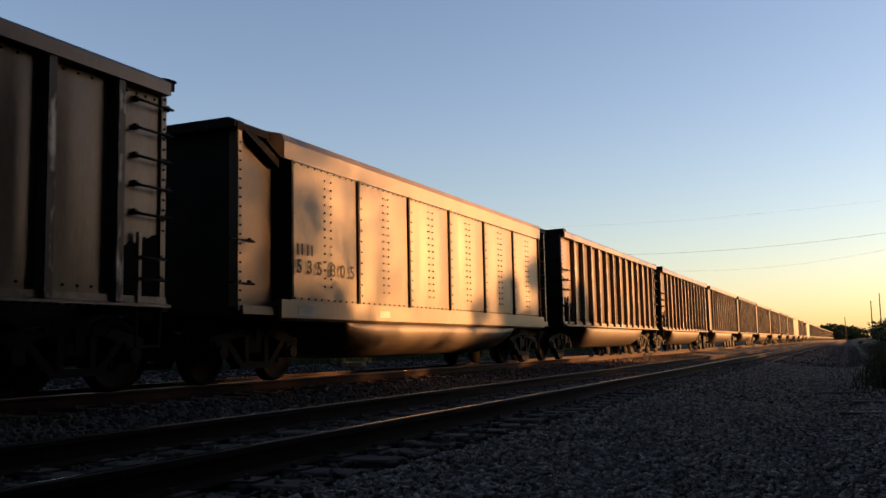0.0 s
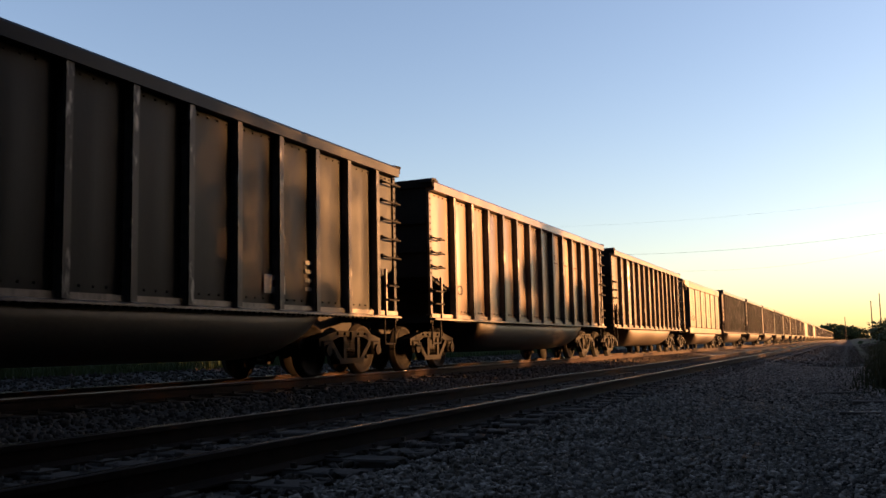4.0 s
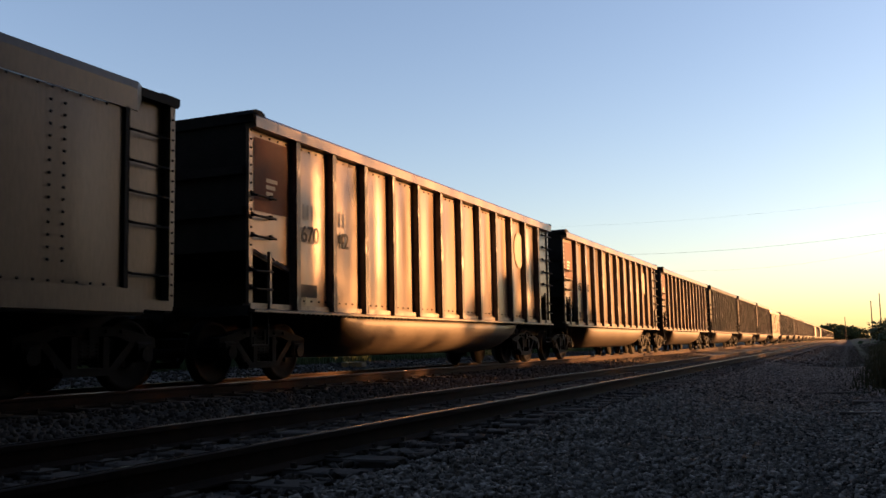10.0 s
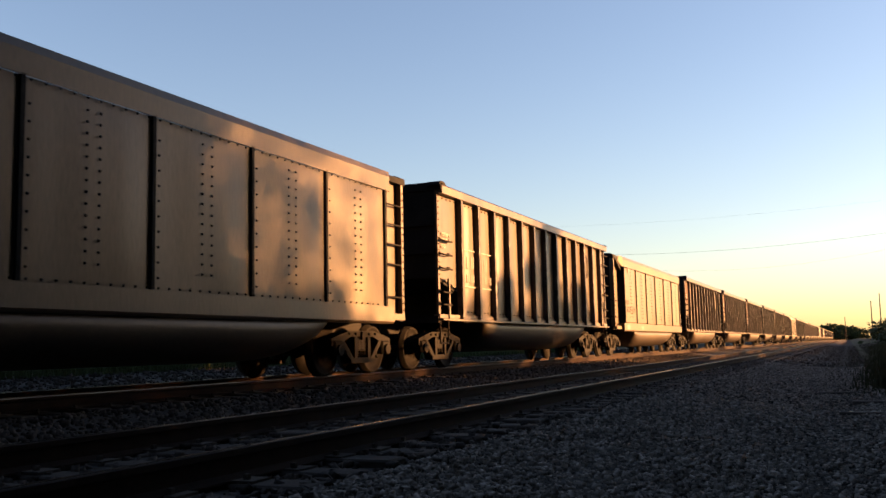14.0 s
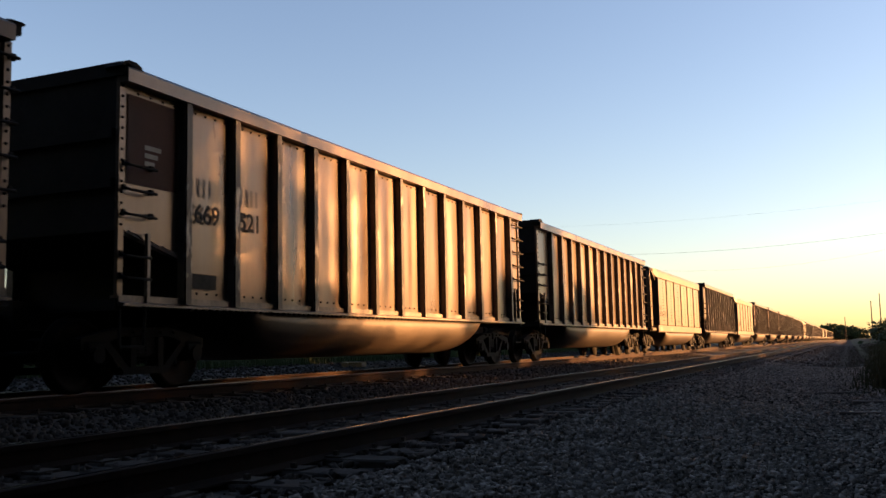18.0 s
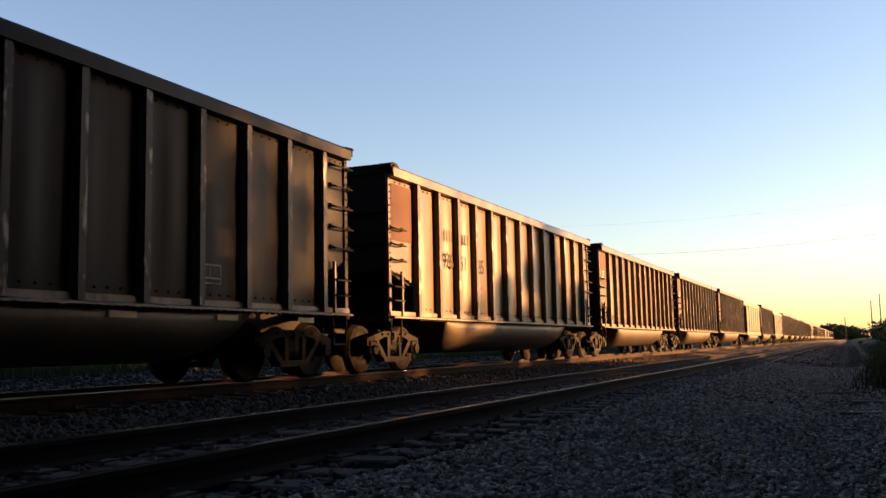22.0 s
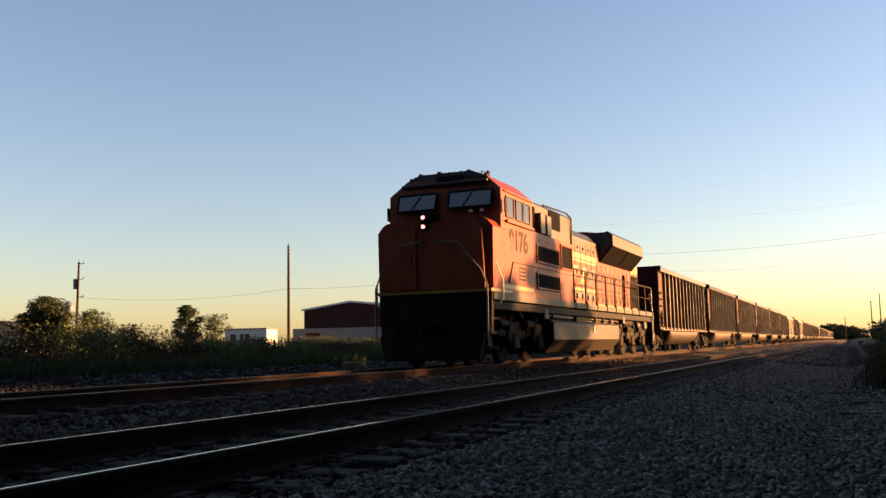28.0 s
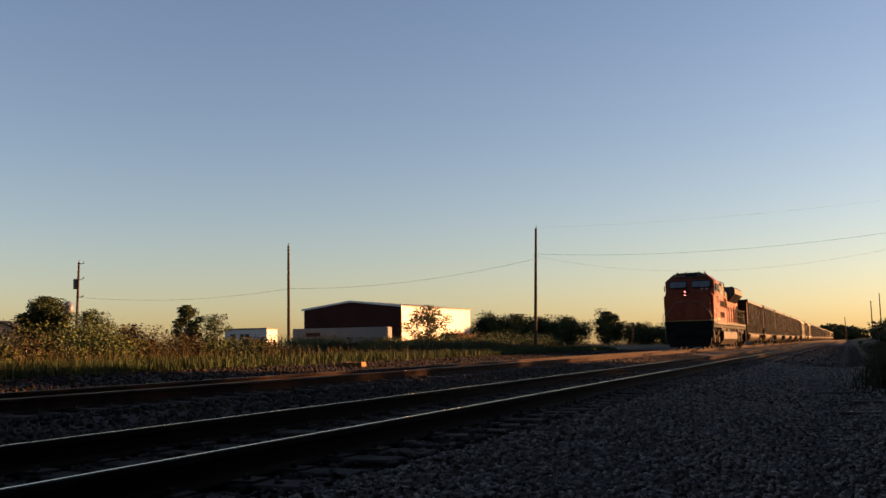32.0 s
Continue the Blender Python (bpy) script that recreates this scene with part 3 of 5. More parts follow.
TUBS = {"plain": tub_mesh(2.75, 11.95, 1.3), "flat": tub_mesh(3.0, 11.7, 1.5, 0.98, 0.30, 1.52)}
TUBS["plain"].name = "tub"
cars = {}

# ---- the locomotive: local y runs from the nose (-10.1) to the rear (+10.5) ----
def loco_truck(parent, y):
    hub = part("truck", box(-0.85, 0.85, -2.6, 2.6, 0.62, 0.86, bev=0.03), TRUCKM, parent, "dusty six-wheel truck", m=pose(0, y, 0))
    for s in (-1, 1):
        bm = prism([(-2.75, 0.72), (-2.75, 0.98), (-2.2, 1.06), (2.2, 1.06), (2.75, 0.98), (2.75, 0.72), (2.3, 0.66), (1.5, 0.78), (0.6, 0.66), (-0.6, 0.66), (-1.5, 0.78), (-2.3, 0.66)], s * 1.0, s * 1.18, "x")
        for dy in (-2.1, 0, 2.1):
            box(s * 0.98, s * 1.24, dy - 0.24, dy + 0.24, 0.36, 0.78, bm, 0.05)
            for e in (-0.33, 0.33):
                rod((s * 1.1, dy + e, 0.5), (s * 1.1, dy + e, 0.86), 0.085, 10, bm)
        part("side_frame", bm, LOCOTRUCK, hub, "dusty tan side frame")
        for dy in (-1.15, 0.95):
            b2 = rod((s * 1.24, dy - 0.42, 1.02), (s * 1.24, dy + 0.2, 1.02), 0.13, 14)
            rod((s * 1.24, dy + 0.2, 1.02), (s * 1.24, dy + 0.5, 1.02), 0.03, 8, b2)
            part("brake_cylinder", b2, LOCOTRUCK, hub)
        for dy in (-2.62, -0.55, 1.55):
            part("brake_rigging", bars([(s * 1.12, dy, 0.8), (s * 1.16, dy + 0.06, 0.45), (s * 1.12, dy + 0.16, 0.3), (s * 1.1, dy + 0.3, 0.55)], 0.03), TRUCKM, hub)
    for dy in (-2.1, 0, 2.1):
        w = new("wheelset", WS_LOCO)
        w.parent = hub
        w.matrix_parent_inverse = pose(0, dy, R_LOCO)
        spinners_loco.append(w)
    return hub


def letters(text, size, m, parent, name, label, place, bold=0.0):
    cu = bpy.data.curves.new(name, "FONT")
    cu.body, cu.size, cu.extrude, cu.offset = text, size, 0.003, bold
    cu.align_x, cu.align_y = "CENTER", "CENTER"
    ob = bpy.data.objects.new("t", cu)
    scene.collection.objects.link(ob)
    me = bpy.data.meshes.new_from_object(ob.evaluated_get(bpy.context.evaluated_depsgraph_get()))
    bpy.data.objects.remove(ob)
    me.materials.clear()
    me.materials.append(m)
    o = new(name, me)
    o.parent, o.matrix_basis = parent, place
    o["label"] = label
    return o


def facing(x, y, z, sx=1):
    """Pose of lettering on a side: reads along the side as seen from outside."""
    return Matrix.Translation((x, y, z)) @ Matrix(((0, 0, sx, 0), (sx, 0, 0, 0), (0, 1, 0, 0), (0, 0, 0, 1)))


def locomotive():
    c = thing("diesel_locomotive", "orange and dark green diesel locomotive with dusty running gear", "locomotive")
    P = lambda n, bm, m, label="", par=None: part(n, bm, m, par or c, label)
    P("frame", box(-1.45, 1.45, -9.95, 10.2, 1.36, 1.58, bev=0.02), BLACK)
    for s in (1, -1):
        P("side_sill", prism([(s * 1.40, 1.61), (s * 1.52, 1.61), (s * 1.52, 1.78), (s * 1.40, 1.78)], -6.75, 10.1, "y"), TANKM)
        # cream panel added to give the sunlit look behind the piping
        P("duct", box(s * 1.0, s * 1.16, -4.6, 4.0, 1.22, 1.5), CREAM, "pale cream panel that stands for sunlit metal behind the piping")
    P("walkway", box(-1.46, 1.46, -7.9, 10.1, 1.74, 1.79), BLACK)
    # nose and cab
    nose = [(-1.55, 1.86), (1.55, 1.86), (1.57, 3.38), (1.42, 3.56), (1.3, 3.62), (-1.3, 3.62), (-1.42, 3.56), (-1.57, 3.38)]
    P("nose", prism(nose, -9.95, -8.93, "y"), ORANGE, "orange wide nose")
    P("nose_front", prism([(-1.4, 1.86), (1.4, 1.86), (1.34, 3.3), (1.1, 3.52), (-1.1, 3.52), (-1.34, 3.3)], -10.12, -9.94, "y"), ORANGE)
    door = P("nose_door", prism([(-0.95, 1.9), (-0.42, 1.9), (-0.42, 3.4), (-0.95, 3.4)], -10.16, -10.11, "y"), ORANGE)
    P("door_handle", rod((-0.52, -10.17, 2.5), (-0.52, -10.2, 2.72), 0.015), BLACK, "", door)
    P("nose_sill", box(-1.56, 1.56, -10.1, -8.6, 1.79, 1.865), YELLOW, "yellow nose edge")
    cab = [(-1.55, 1.86), (1.55, 1.86), (1.55, 4.42), (1.1, 4.82), (0.7, 4.92), (-0.7, 4.92), (-1.1, 4.82), (-1.55, 4.42)]
    bm = prism(cab, -9.42, -6.78, "y")
    for v in bm.verts:
        if v.co.y < -9 and v.co.z > 3.8:
            v.co.y += 0.16 if v.co.z < 4.6 else 0.3
    P("cab", bm, ORANGE, "orange cab")
    P("cab_roof", prism([(-1.14, 4.78), (1.14, 4.78), (0.74, 4.96), (-0.74, 4.96)], -9.15, -6.8, "y"), DKGREEN, "dark cab roof")
    P("roof_brow", box(-1.2, 1.2, -9.3, -9.1, 4.62, 4.7, bev=0.02), DKGREEN)
    for xa, xb in ((-1.27, -0.2), (0.16, 1.33)):
        w = P("windscreen", prism([(-9.42, 3.98), (-9.27, 4.42), (-9.2, 4.42), (-9.3, 3.98)], xa, xb, "x"), glassm, "slanted windscreen that mirrors the sky")
        P("window_frame", bars([(xa, -9.42, 3.98), (xb, -9.42, 3.98), (xb, -9.27, 4.42), (xa, -9.27, 4.42), (xa, -9.42, 3.98)], 0.03), BLACK, "", w)
        P("wiper", rod((xa + 0.4, -9.44, 4.0), (xa + 0.62, -9.31, 4.36), 0.012), BLACK, "", w)
    for s in (1, -1):
        for ya, yb in ((-8.95, -8.36), (-8.18, -7.64), (-7.56, -7.05)):
            w = P("side_window", box(s * 1.53, s * 1.565, ya, yb, 3.74, 4.25), glassm, "dark cab window")
            P("window_frame", bars([(s * 1.565, ya, 3.74), (s * 1.565, yb, 3.74), (s * 1.565, yb, 4.25), (s * 1.565, ya, 4.25), (s * 1.565, ya, 3.74)], 0.025), TANKM, "", w)
        P("arm_rest", box(s * 1.55, s * 1.63, -9.0, -6.85, 3.58, 3.64), ORANGE)
        P("rain_gutter", box(s * 1.53, s * 1.6, -9.1, -6.8, 4.36, 4.4), ORANGE)
        P("cab_band", prism([(-9.4, 1.9), (-6.8, 1.9), (-6.8, 2.0), (-9.4, 2.0)], s * 1.55, s * 1.556, "x"), YELLOW)
        P("cab_sill", prism([(-9.9, 1.6), (-6.8, 1.6), (-6.8, 1.86), (-9.9, 1.86)], s * 1.48, s * 1.54, "x"), TANKM)
        P("battery_box_door", prism([(-8.85, 2.06), (-6.85, 2.06), (-6.85, 2.6), (-8.5, 2.6)], s * 1.55, s * 1.565, "x"), ORANGE)
        P("door_edge", bars([(s * 1.568, -8.85, 2.06), (s * 1.568, -8.5, 2.6), (s * 1.568, -6.85, 2.6)], 0.012), BLACK)
        for i in range(4):
            P("vent_slot", box(s * 1.56, s * 1.575, -8.05, -7.55, 2.16 + 0.1 * i, 2.2 + 0.1 * i), BLACK)
        P("mirror", box(s * 1.62, s * 1.66, -9.25, -9.1, 3.8, 4.15, bev=0.01), BLACK)
    letters("9176", 0.74, LETTERM, c, "cab_number", "dark green cab number", facing(1.558, -7.98, 3.15), 0.02)
    letters("9176", 0.74, LETTERM, c, "cab_number", "dark green cab number", facing(-1.558, -7.98, 3.15, -1), 0.02)
    # equipment cabinets behind the cab, full width below, narrower above
    P("cabinet", prism([(-1.5, 1.6), (1.5, 1.6), (1.5, 3.6), (-1.5, 3.6)], -6.78, -2.67, "y"), ORANGE, "orange equipment cabinet")
    P("upper_cabinet", prism([(-1.28, 3.6), (1.28, 3.6), (1.28, 4.5), (1.05, 4.66), (-1.05, 4.66), (-1.28, 4.5)], -6.78, -1.75, "y"), TANKM, "grimy upper cabinet")
    for s in (1, -1):
        for ya, yb, za, zb in ((-6.36, -4.21, 2.78, 3.25), (-6.36, -4.21, 2.04, 2.46), (-3.98, -2.78, 2.76, 3.47)):
            g = P("grille", box(s * 1.49, s * 1.508, ya, yb, za, zb), MESHM, "dark mesh grille")
            P("grille_frame", bars([(s * 1.51, ya, za), (s * 1.51, yb, za), (s * 1.51, yb, zb), (s * 1.51, ya, zb), (s * 1.51, ya, za)], 0.035), ORANGE, "", g)
        for z in (2.62, 3.4):
            for y in (-6.1, -5.3, -4.5):
                P("cabinet_bolt", rod((s * 1.5, y, z), (s * 1.515, y, z), 0.02, 8), BLACK)
        P("cabinet_seam", box(s * 1.5, s * 1.508, -4.12, -4.09, 1.65, 3.58), BLACK)
        P("cabinet_seam", box(s * 1.5, s * 1.508, -6.6, -2.7, 2.6, 2.62), BLACK)
        P("intake_grille", box(s * 1.26, s * 1.30, -4.41, -3.21, 3.95, 4.5), MESHM, "dark intake grille")
        P("intake_opening", box(s * 1.26, s * 1.30, -6.2, -5.75, 3.7, 4.4), MESHM, "dark intake opening")
        for y in (-5.7, -5.1):
            P("blower_box", box(s * 1.26, s * 1.46, y, y + 0.45, 3.64, 4.25, bev=0.03), CREAM, "pale blower box")
        P("roof_pipe", bars([(s * 1.3, -5.0, 4.56), (s * 1.33, -2.6, 4.62), (s * 1.34, -2.1, 4.5), (s * 1.3, -2.0, 3.6), (s * 1.12, -1.9, 2.75)], 0.028), BLACK)
    # long hood
    hood = [(-0.95, 1.78), (0.95, 1.78), (0.95, 4.1), (0.7, 4.4), (-0.7, 4.4), (-0.95, 4.1)]
    P("hood", prism(hood, -2.75, 9.75, "y"), ORANGE, "orange long hood")
    for s in (1, -1):
        for za, zb, m in ((3.66, 4.08, TANKM), (3.42, 3.6, YELLOW), (3.3, 3.38, YELLOW), (2.28, 2.4, YELLOW), (2.08, 2.26, DKGREEN), (1.8, 1.9, DKGREEN)):
            P("hood_stripe", prism([(-2.7, za), (2.6, za), (2.6, zb), (-2.7, zb)], s * 0.95, s * 0.955, "x"), m)
        for i in range(4):
            y = -2.1 + 1.15 * i
            P("painted_mark", prism([(y, 2.55), (y + 0.35, 2.55), (y + 0.95, 3.15), (y + 0.4, 3.15)], s * 0.955, s * 0.959, "x"), (DKGREEN, YELLOW, YELLOW, DKGREEN)[i])
        for i in range(17):
            y = -2.55 + 0.72 * i
            d = P("hood_door", prism([(y, 1.94), (y + 0.66, 1.94), (y + 0.66, 3.4), (y, 3.4)], s * 0.955, s * 0.972, "x"), ORANGE) if y > 2.3 and not 6.3 < y < 7.1 and y < 8.0 else P("door_seam", box(s * 0.95, s * 0.962, y, y + 0.025, 1.85, 3.95), BLACK)
            for z in (2.1, 2.95):
                P("door_latch", box(s * 0.955, s * 0.992, y + 0.08, y + 0.11, z - 0.09, z + 0.09), BLACK, "", d)
            P("door_hook", box(s * 0.955, s * 0.985, y + 0.3, y + 0.38, 3.75 if y < 2.3 else 3.05, 3.83 if y < 2.3 else 3.13), BLACK, "", d)
        P("rear_band", prism([(2.6, 1.8), (9.7, 1.8), (9.7, 1.92), (2.6, 1.92)], s * 0.95, s * 0.955, "x"), YELLOW)
        # no hole here: a black panel paints the shaded depth of the doorway
        P("open_doorway", box(s * 0.94, s * 0.975, 6.6, 7.15, 1.95, 3.25), DOORSHADE, "black panel that stands in for the shade of an open doorway")
        P("rear_grille", box(s * 0.94, s * 0.98, 8.28, 9.55, 1.97, 3.32), MESHM, "dark rear grille")
        P("rear_yellow_band", prism([(8.28, 3.42), (9.73, 3.42), (9.73, 3.82), (8.28, 3.82)], s * 0.951, s * 0.957, "x"), YELLOW, "yellow band under the hood top")
        for i in range(3):
            for j in range(5):
                P("louvre", box(s * 0.95, s * 0.966, 8.75 + 0.3 * i, 8.95 + 0.3 * i, 4.02 + 0.075 * j, 4.05 + 0.075 * j), BLACK)
        for i in range(5):
            P("grille_bar", box(s * 0.98, s * 0.992, 8.45 + 0.25 * i, 8.48 + 0.25 * i, 1.97, 3.13), BLACK)
        # flared radiator
        P("radiator_grille", prism([(s * 0.98, 3.5), (s * 1.50, 4.10), (s * 1.44, 4.13), (s * 0.92, 3.54)], 2.95, 8.3, "y"), MESHM, "dark mesh radiator grille")
        P("radiator_fascia", prism([(s * 1.48, 4.08), (s * 1.52, 4.08), (s * 1.52, 4.48), (s * 1.34, 4.63), (s * 1.25, 4.63)], 2.9, 8.35, "y"), TANKM, "dusty radiator edge")
        for y in (2.97, 5.7, 8.27):
            P("radiator_brace", bars([(s * 0.99, y, 3.5), (s * 1.52, y, 4.1)], 0.035), TANKM)
    P("radiator_housing", prism([(-0.95, 3.5), (0.95, 3.5), (1.46, 4.12), (1.46, 4.46), (1.3, 4.61), (-1.3, 4.61), (-1.46, 4.46), (-1.46, 4.12)], 2.95, 8.25, "y"), DKGREEN, "dark radiator housing")
    P("rear_hood_top", prism([(-0.95, 3.95), (0.95, 3.95), (0.95, 4.45), (0.8, 4.68), (-0.8, 4.68), (-0.95, 4.45)], 8.25, 9.75, "y"), TANKM, "tan rear hood top")
    P("centre_sill", box(-0.6, 0.6, -9.6, 9.9, 0.92, 1.38), BLACK)
    for i in range(3):
        P("roof_fan", rod((0, 4.0 + 1.6 * i, 4.6), (0, 4.0 + 1.6 * i, 4.73), 0.62, 24), BLACK)
    P("hood_roof", prism([(-0.965, 4.06), (-0.965, 4.13), (-0.71, 4.425), (0.71, 4.425), (0.965, 4.13), (0.965, 4.06), (0.93, 4.06), (0.68, 4.39), (-0.68, 4.39), (-0.93, 4.06)], -1.75, 2.95, "y"), DKGREEN, "dark hood roof")
    P("roof_cooler", box(-0.5, 0.5, -8.2, -7.1, 4.93, 5.04, bev=0.03), DKGREEN)
    for x in (-0.95, 0.95):
        P("roof_grab", bars([(x, -9.0, 4.84), (x, -9.0, 4.95), (x, -8.6, 4.95), (x, -8.6, 4.84)], 0.014), BLACK)
    for s in (1, -1):
        for y in (4.6, 7.1, 9.2, -9.2, -7.0, -5.2):
            P("brake_hose", bars([(s * 1.2, y, 1.35), (s * 1.26, y + 0.15, 1.1), (s * 1.27, y + 0.3, 0.95), (s * 1.2, y + 0.42, 0.75)], 0.022), BLACK)
        for y in (5.6, 8.2, -8.3, -6.2):
            P("damper", rod((s * 1.26, y, 0.62), (s * 1.26, y + 0.35, 1.25), 0.05, 10), BLACK)
        P("air_tank", rod((s * 1.22, 5.0, 1.25), (s * 1.22, 6.4, 1.25), 0.16, 16), BLACK)
        P("bell", rod((s * 1.2, 7.7, 1.2), (s * 1.2, 8.0, 1.2), 0.12, 14, r2=0.16), TANKM)
        for y in (-5.6, 4.35):
            P("junction_box", box(s * 1.3, s * 1.46, y, y + 0.35, 1.2, 1.5, bev=0.02), TANKM)
    P("exhaust_stack", box(-0.35, 0.35, 0.2, 1.0, 4.38, 4.5), BLACK)
    horn = P("horn", box(0.24, 0.36, -0.1, 0.05, 4.38, 4.7), BLACK, "black air horn")
    for x, d in ((-0.16, 1), (0, 1), (0.16, -1), (0.26, 1), (-0.26, -1)):
        P("trumpet", rod((0.3 + x, -0.02, 4.72), (0.3 + x, -0.02 + 0.42 * d, 4.75), 0.03, 10, r2=0.085), BLACK, "", horn)
    # handrails
    for s in (1, -1):
        posts = [-2.5 + 1.38 * i for i in range(10)]
        P("handrail", bars([(s * 1.48, -2.6, 2.85), (s * 1.48, 9.95, 2.85)], 0.027), BLACK)
        P("lower_rail", bars([(s * 1.48, -2.6, 2.35), (s * 1.48, 9.95, 2.35)], 0.014), BLACK)
        for y in posts:
            st = P("stanchion", rod((s * 1.48, y, 1.7), (s * 1.48, y, 2.86), 0.028), BLACK)
            P("stanchion_foot", box(s * 1.46, s * 1.54, y - 0.05, y + 0.05, 1.6, 1.86, bev=0.015), BLACK, "", st)
        P("rear_rail", bars([(s * 1.48, 9.95, 2.85), (s * 1.48, 10.0, 1.5), (s * 1.48, 10.0, 0.5)], 0.025), WHITE)
        P("rear_rail", bars([(s * 1.4, 9.98, 2.6), (s * 1.4, 10.6, 1.75), (s * 1.4, 10.6, 0.7)], 0.025), WHITE)
        P("front_rail", bars([(s * 1.5, -10.25, 0.5), (s * 1.5, -10.25, 1.95), (s * 1.35, -10.25, 2.3), (s * 0.75, -10.25, 3.0), (s * 0.2, -10.25, 3.08), (s * 0.2, -10.12, 3.08)], 0.022), GREYPAINT)
        P("front_grab", bars([(s * 1.62, -9.75, 1.5), (s * 1.72, -9.75, 1.6), (s * 1.72, -9.75, 2.1), (s * 1.5, -9.75, 2.6)], 0.02), WHITE)
        for y0, zz in ((-9.75, (0.45, 0.8, 1.15, 1.5)), (9.95, (0.45, 0.8, 1.15, 1.5))):
            for z in zz:
                P("step", box(s * 1.15, s * 1.5, y0 - 0.2, y0 + 0.2, z - 0.03, z), BLACK)
        # tank and piping
        P("air_reservoir", rod((s * 1.3, -4.6, 1.3), (s * 1.3, -2.6, 1.3), 0.1, 14), TANKM)
        for i in range(4):
            # pipes take the same cream, their sunlit look put into the colour
            P("pipe", bars([(s * (1.3 + 0.05 * (i % 2)), -5.6 + 0.3 * i, 1.24 + 0.075 * i), (s * (1.3 + 0.05 * (i % 2)), 3.4 + 0.4 * i, 1.22 + 0.07 * i), (s * 1.25, 4.0 + 0.5 * i, 1.1)], 0.022), CREAM)
        for y in (-2.2, 0.3, 1.4, 2.5):
            P("tank_hanger", box(s * 1.22, s * 1.42, y, y + 0.14, 1.1, 1.5), BLACK)
        P("tank_gauge", box(s * 1.5, s * 1.54, -0.4, -0.3, 0.85, 1.1), WHITE)
        P("sand_pipe", bars([(s * 1.25, 4.3, 1.5), (s * 1.3, 4.2, 1.15), (s * 1.2, 4.6, 0.6), (s * 0.8, 4.75, 0.2)], 0.02), TRUCKM)
        P("filter_box", box(s * 1.1, s * 1.35, 8.9, 9.4, 1.05, 1.45, bev=0.04), TANKM)
    tank = [(-1.5, 1.12), (-1.5, 0.62), (-1.2, 0.24), (1.2, 0.24), (1.5, 0.62), (1.5, 1.12), (1.38, 1.2), (-1.38, 1.2)]
    P("fuel_tank", prism(tank, -4.9, 3.4, "y"), TANKM, "dusty fuel tank")
    # pilot and front gear
    P("pilot", prism([(-1.53, 1.84), (1.53, 1.84), (1.48, 0.75), (1.2, 0.22), (-1.2, 0.22), (-1.48, 0.75)], -10.0, -9.85, "y"), BLACK, "black pilot plate")
    P("plough", prism([(-1.4, 0.75), (1.4, 0.75), (1.25, 0.14), (-1.25, 0.14)], -10.25, -10.1, "y"), BLACK)
    P("coupler", box(-0.17, 0.17, -10.6, -9.9, 0.74, 1.02, bev=0.05), TRUCKM)
    P("coupler", box(-0.17, 0.17, 10.1, 10.95, 0.74, 1.02, bev=0.05), TRUCKM)
    P("rear_pilot", prism([(-1.5, 1.6), (1.5, 1.6), (1.48, 0.5), (-1.48, 0.5)], 10.15, 10.25, "y"), BLACK)
    for i in range(6):
        P("air_hose", bars([(-0.9 + 0.1 * i, -10.0, 1.1), (-0.9 + 0.1 * i, -10.15, 0.8), (-0.86 + 0.1 * i, -10.1, 0.5)], 0.022), BLACK)
    for x in (-0.55, -0.35):
        P("ditch_light", rod((x + 1.6 if x < -0.5 else -1.15, -9.97, 1.95), (x + 1.6 if x < -0.5 else -1.15, -10.06, 1.95), 0.11, 16), BLACK)
    for z in (3.45, 3.68):
        hb = P("headlight", rod((-0.18, -9.96, z), (-0.18, -10.2, z), 0.11, 18), BLACK)
        P("lens", rod((-0.18, -10.2, z), (-0.18, -10.21, z), 0.05, 16), lampm, "glowing red lamp", hb)
    for i, x in enumerate((-1.0, -0.78, -0.52, -0.2, 0.06, 0.34, 0.62, 0.84, 1.02)):
        P("roof_fitting", box(x - 0.05, x + 0.05, -9.12 + 0.09 * (i % 3), -8.9 + 0.09 * (i % 3), 4.86 - 0.12 * (abs(x) > 0.8), 5.0 + 0.02 * (i % 2) - 0.1 * (abs(x) > 0.8), bev=0.015), BLACK)
    P("number_board", box(-0.24, 0.5, -9.2, -9.12, 4.72, 4.86, bev=0.01), BLACK)
    P("nose_light_box", box(-0.32, -0.04, -10.05, -9.4, 3.36, 3.84, bev=0.03), BLACK, "black headlight housing")
    for x in (-0.9, -0.4, 0.5, 0.9):
        P("roof_antenna", rod((x, -8.4, 4.9), (x, -8.4, 5.05), 0.05, 8), BLACK)
    for x in (0.75, 1.05):
        P("sun_visor", box(x, x + 0.1, -9.46, -9.43, 3.84, 3.9), WHITE)
    loco_truck(c, -7.4)
    loco_truck(c, 7.1)
    return c


loco = locomotive()

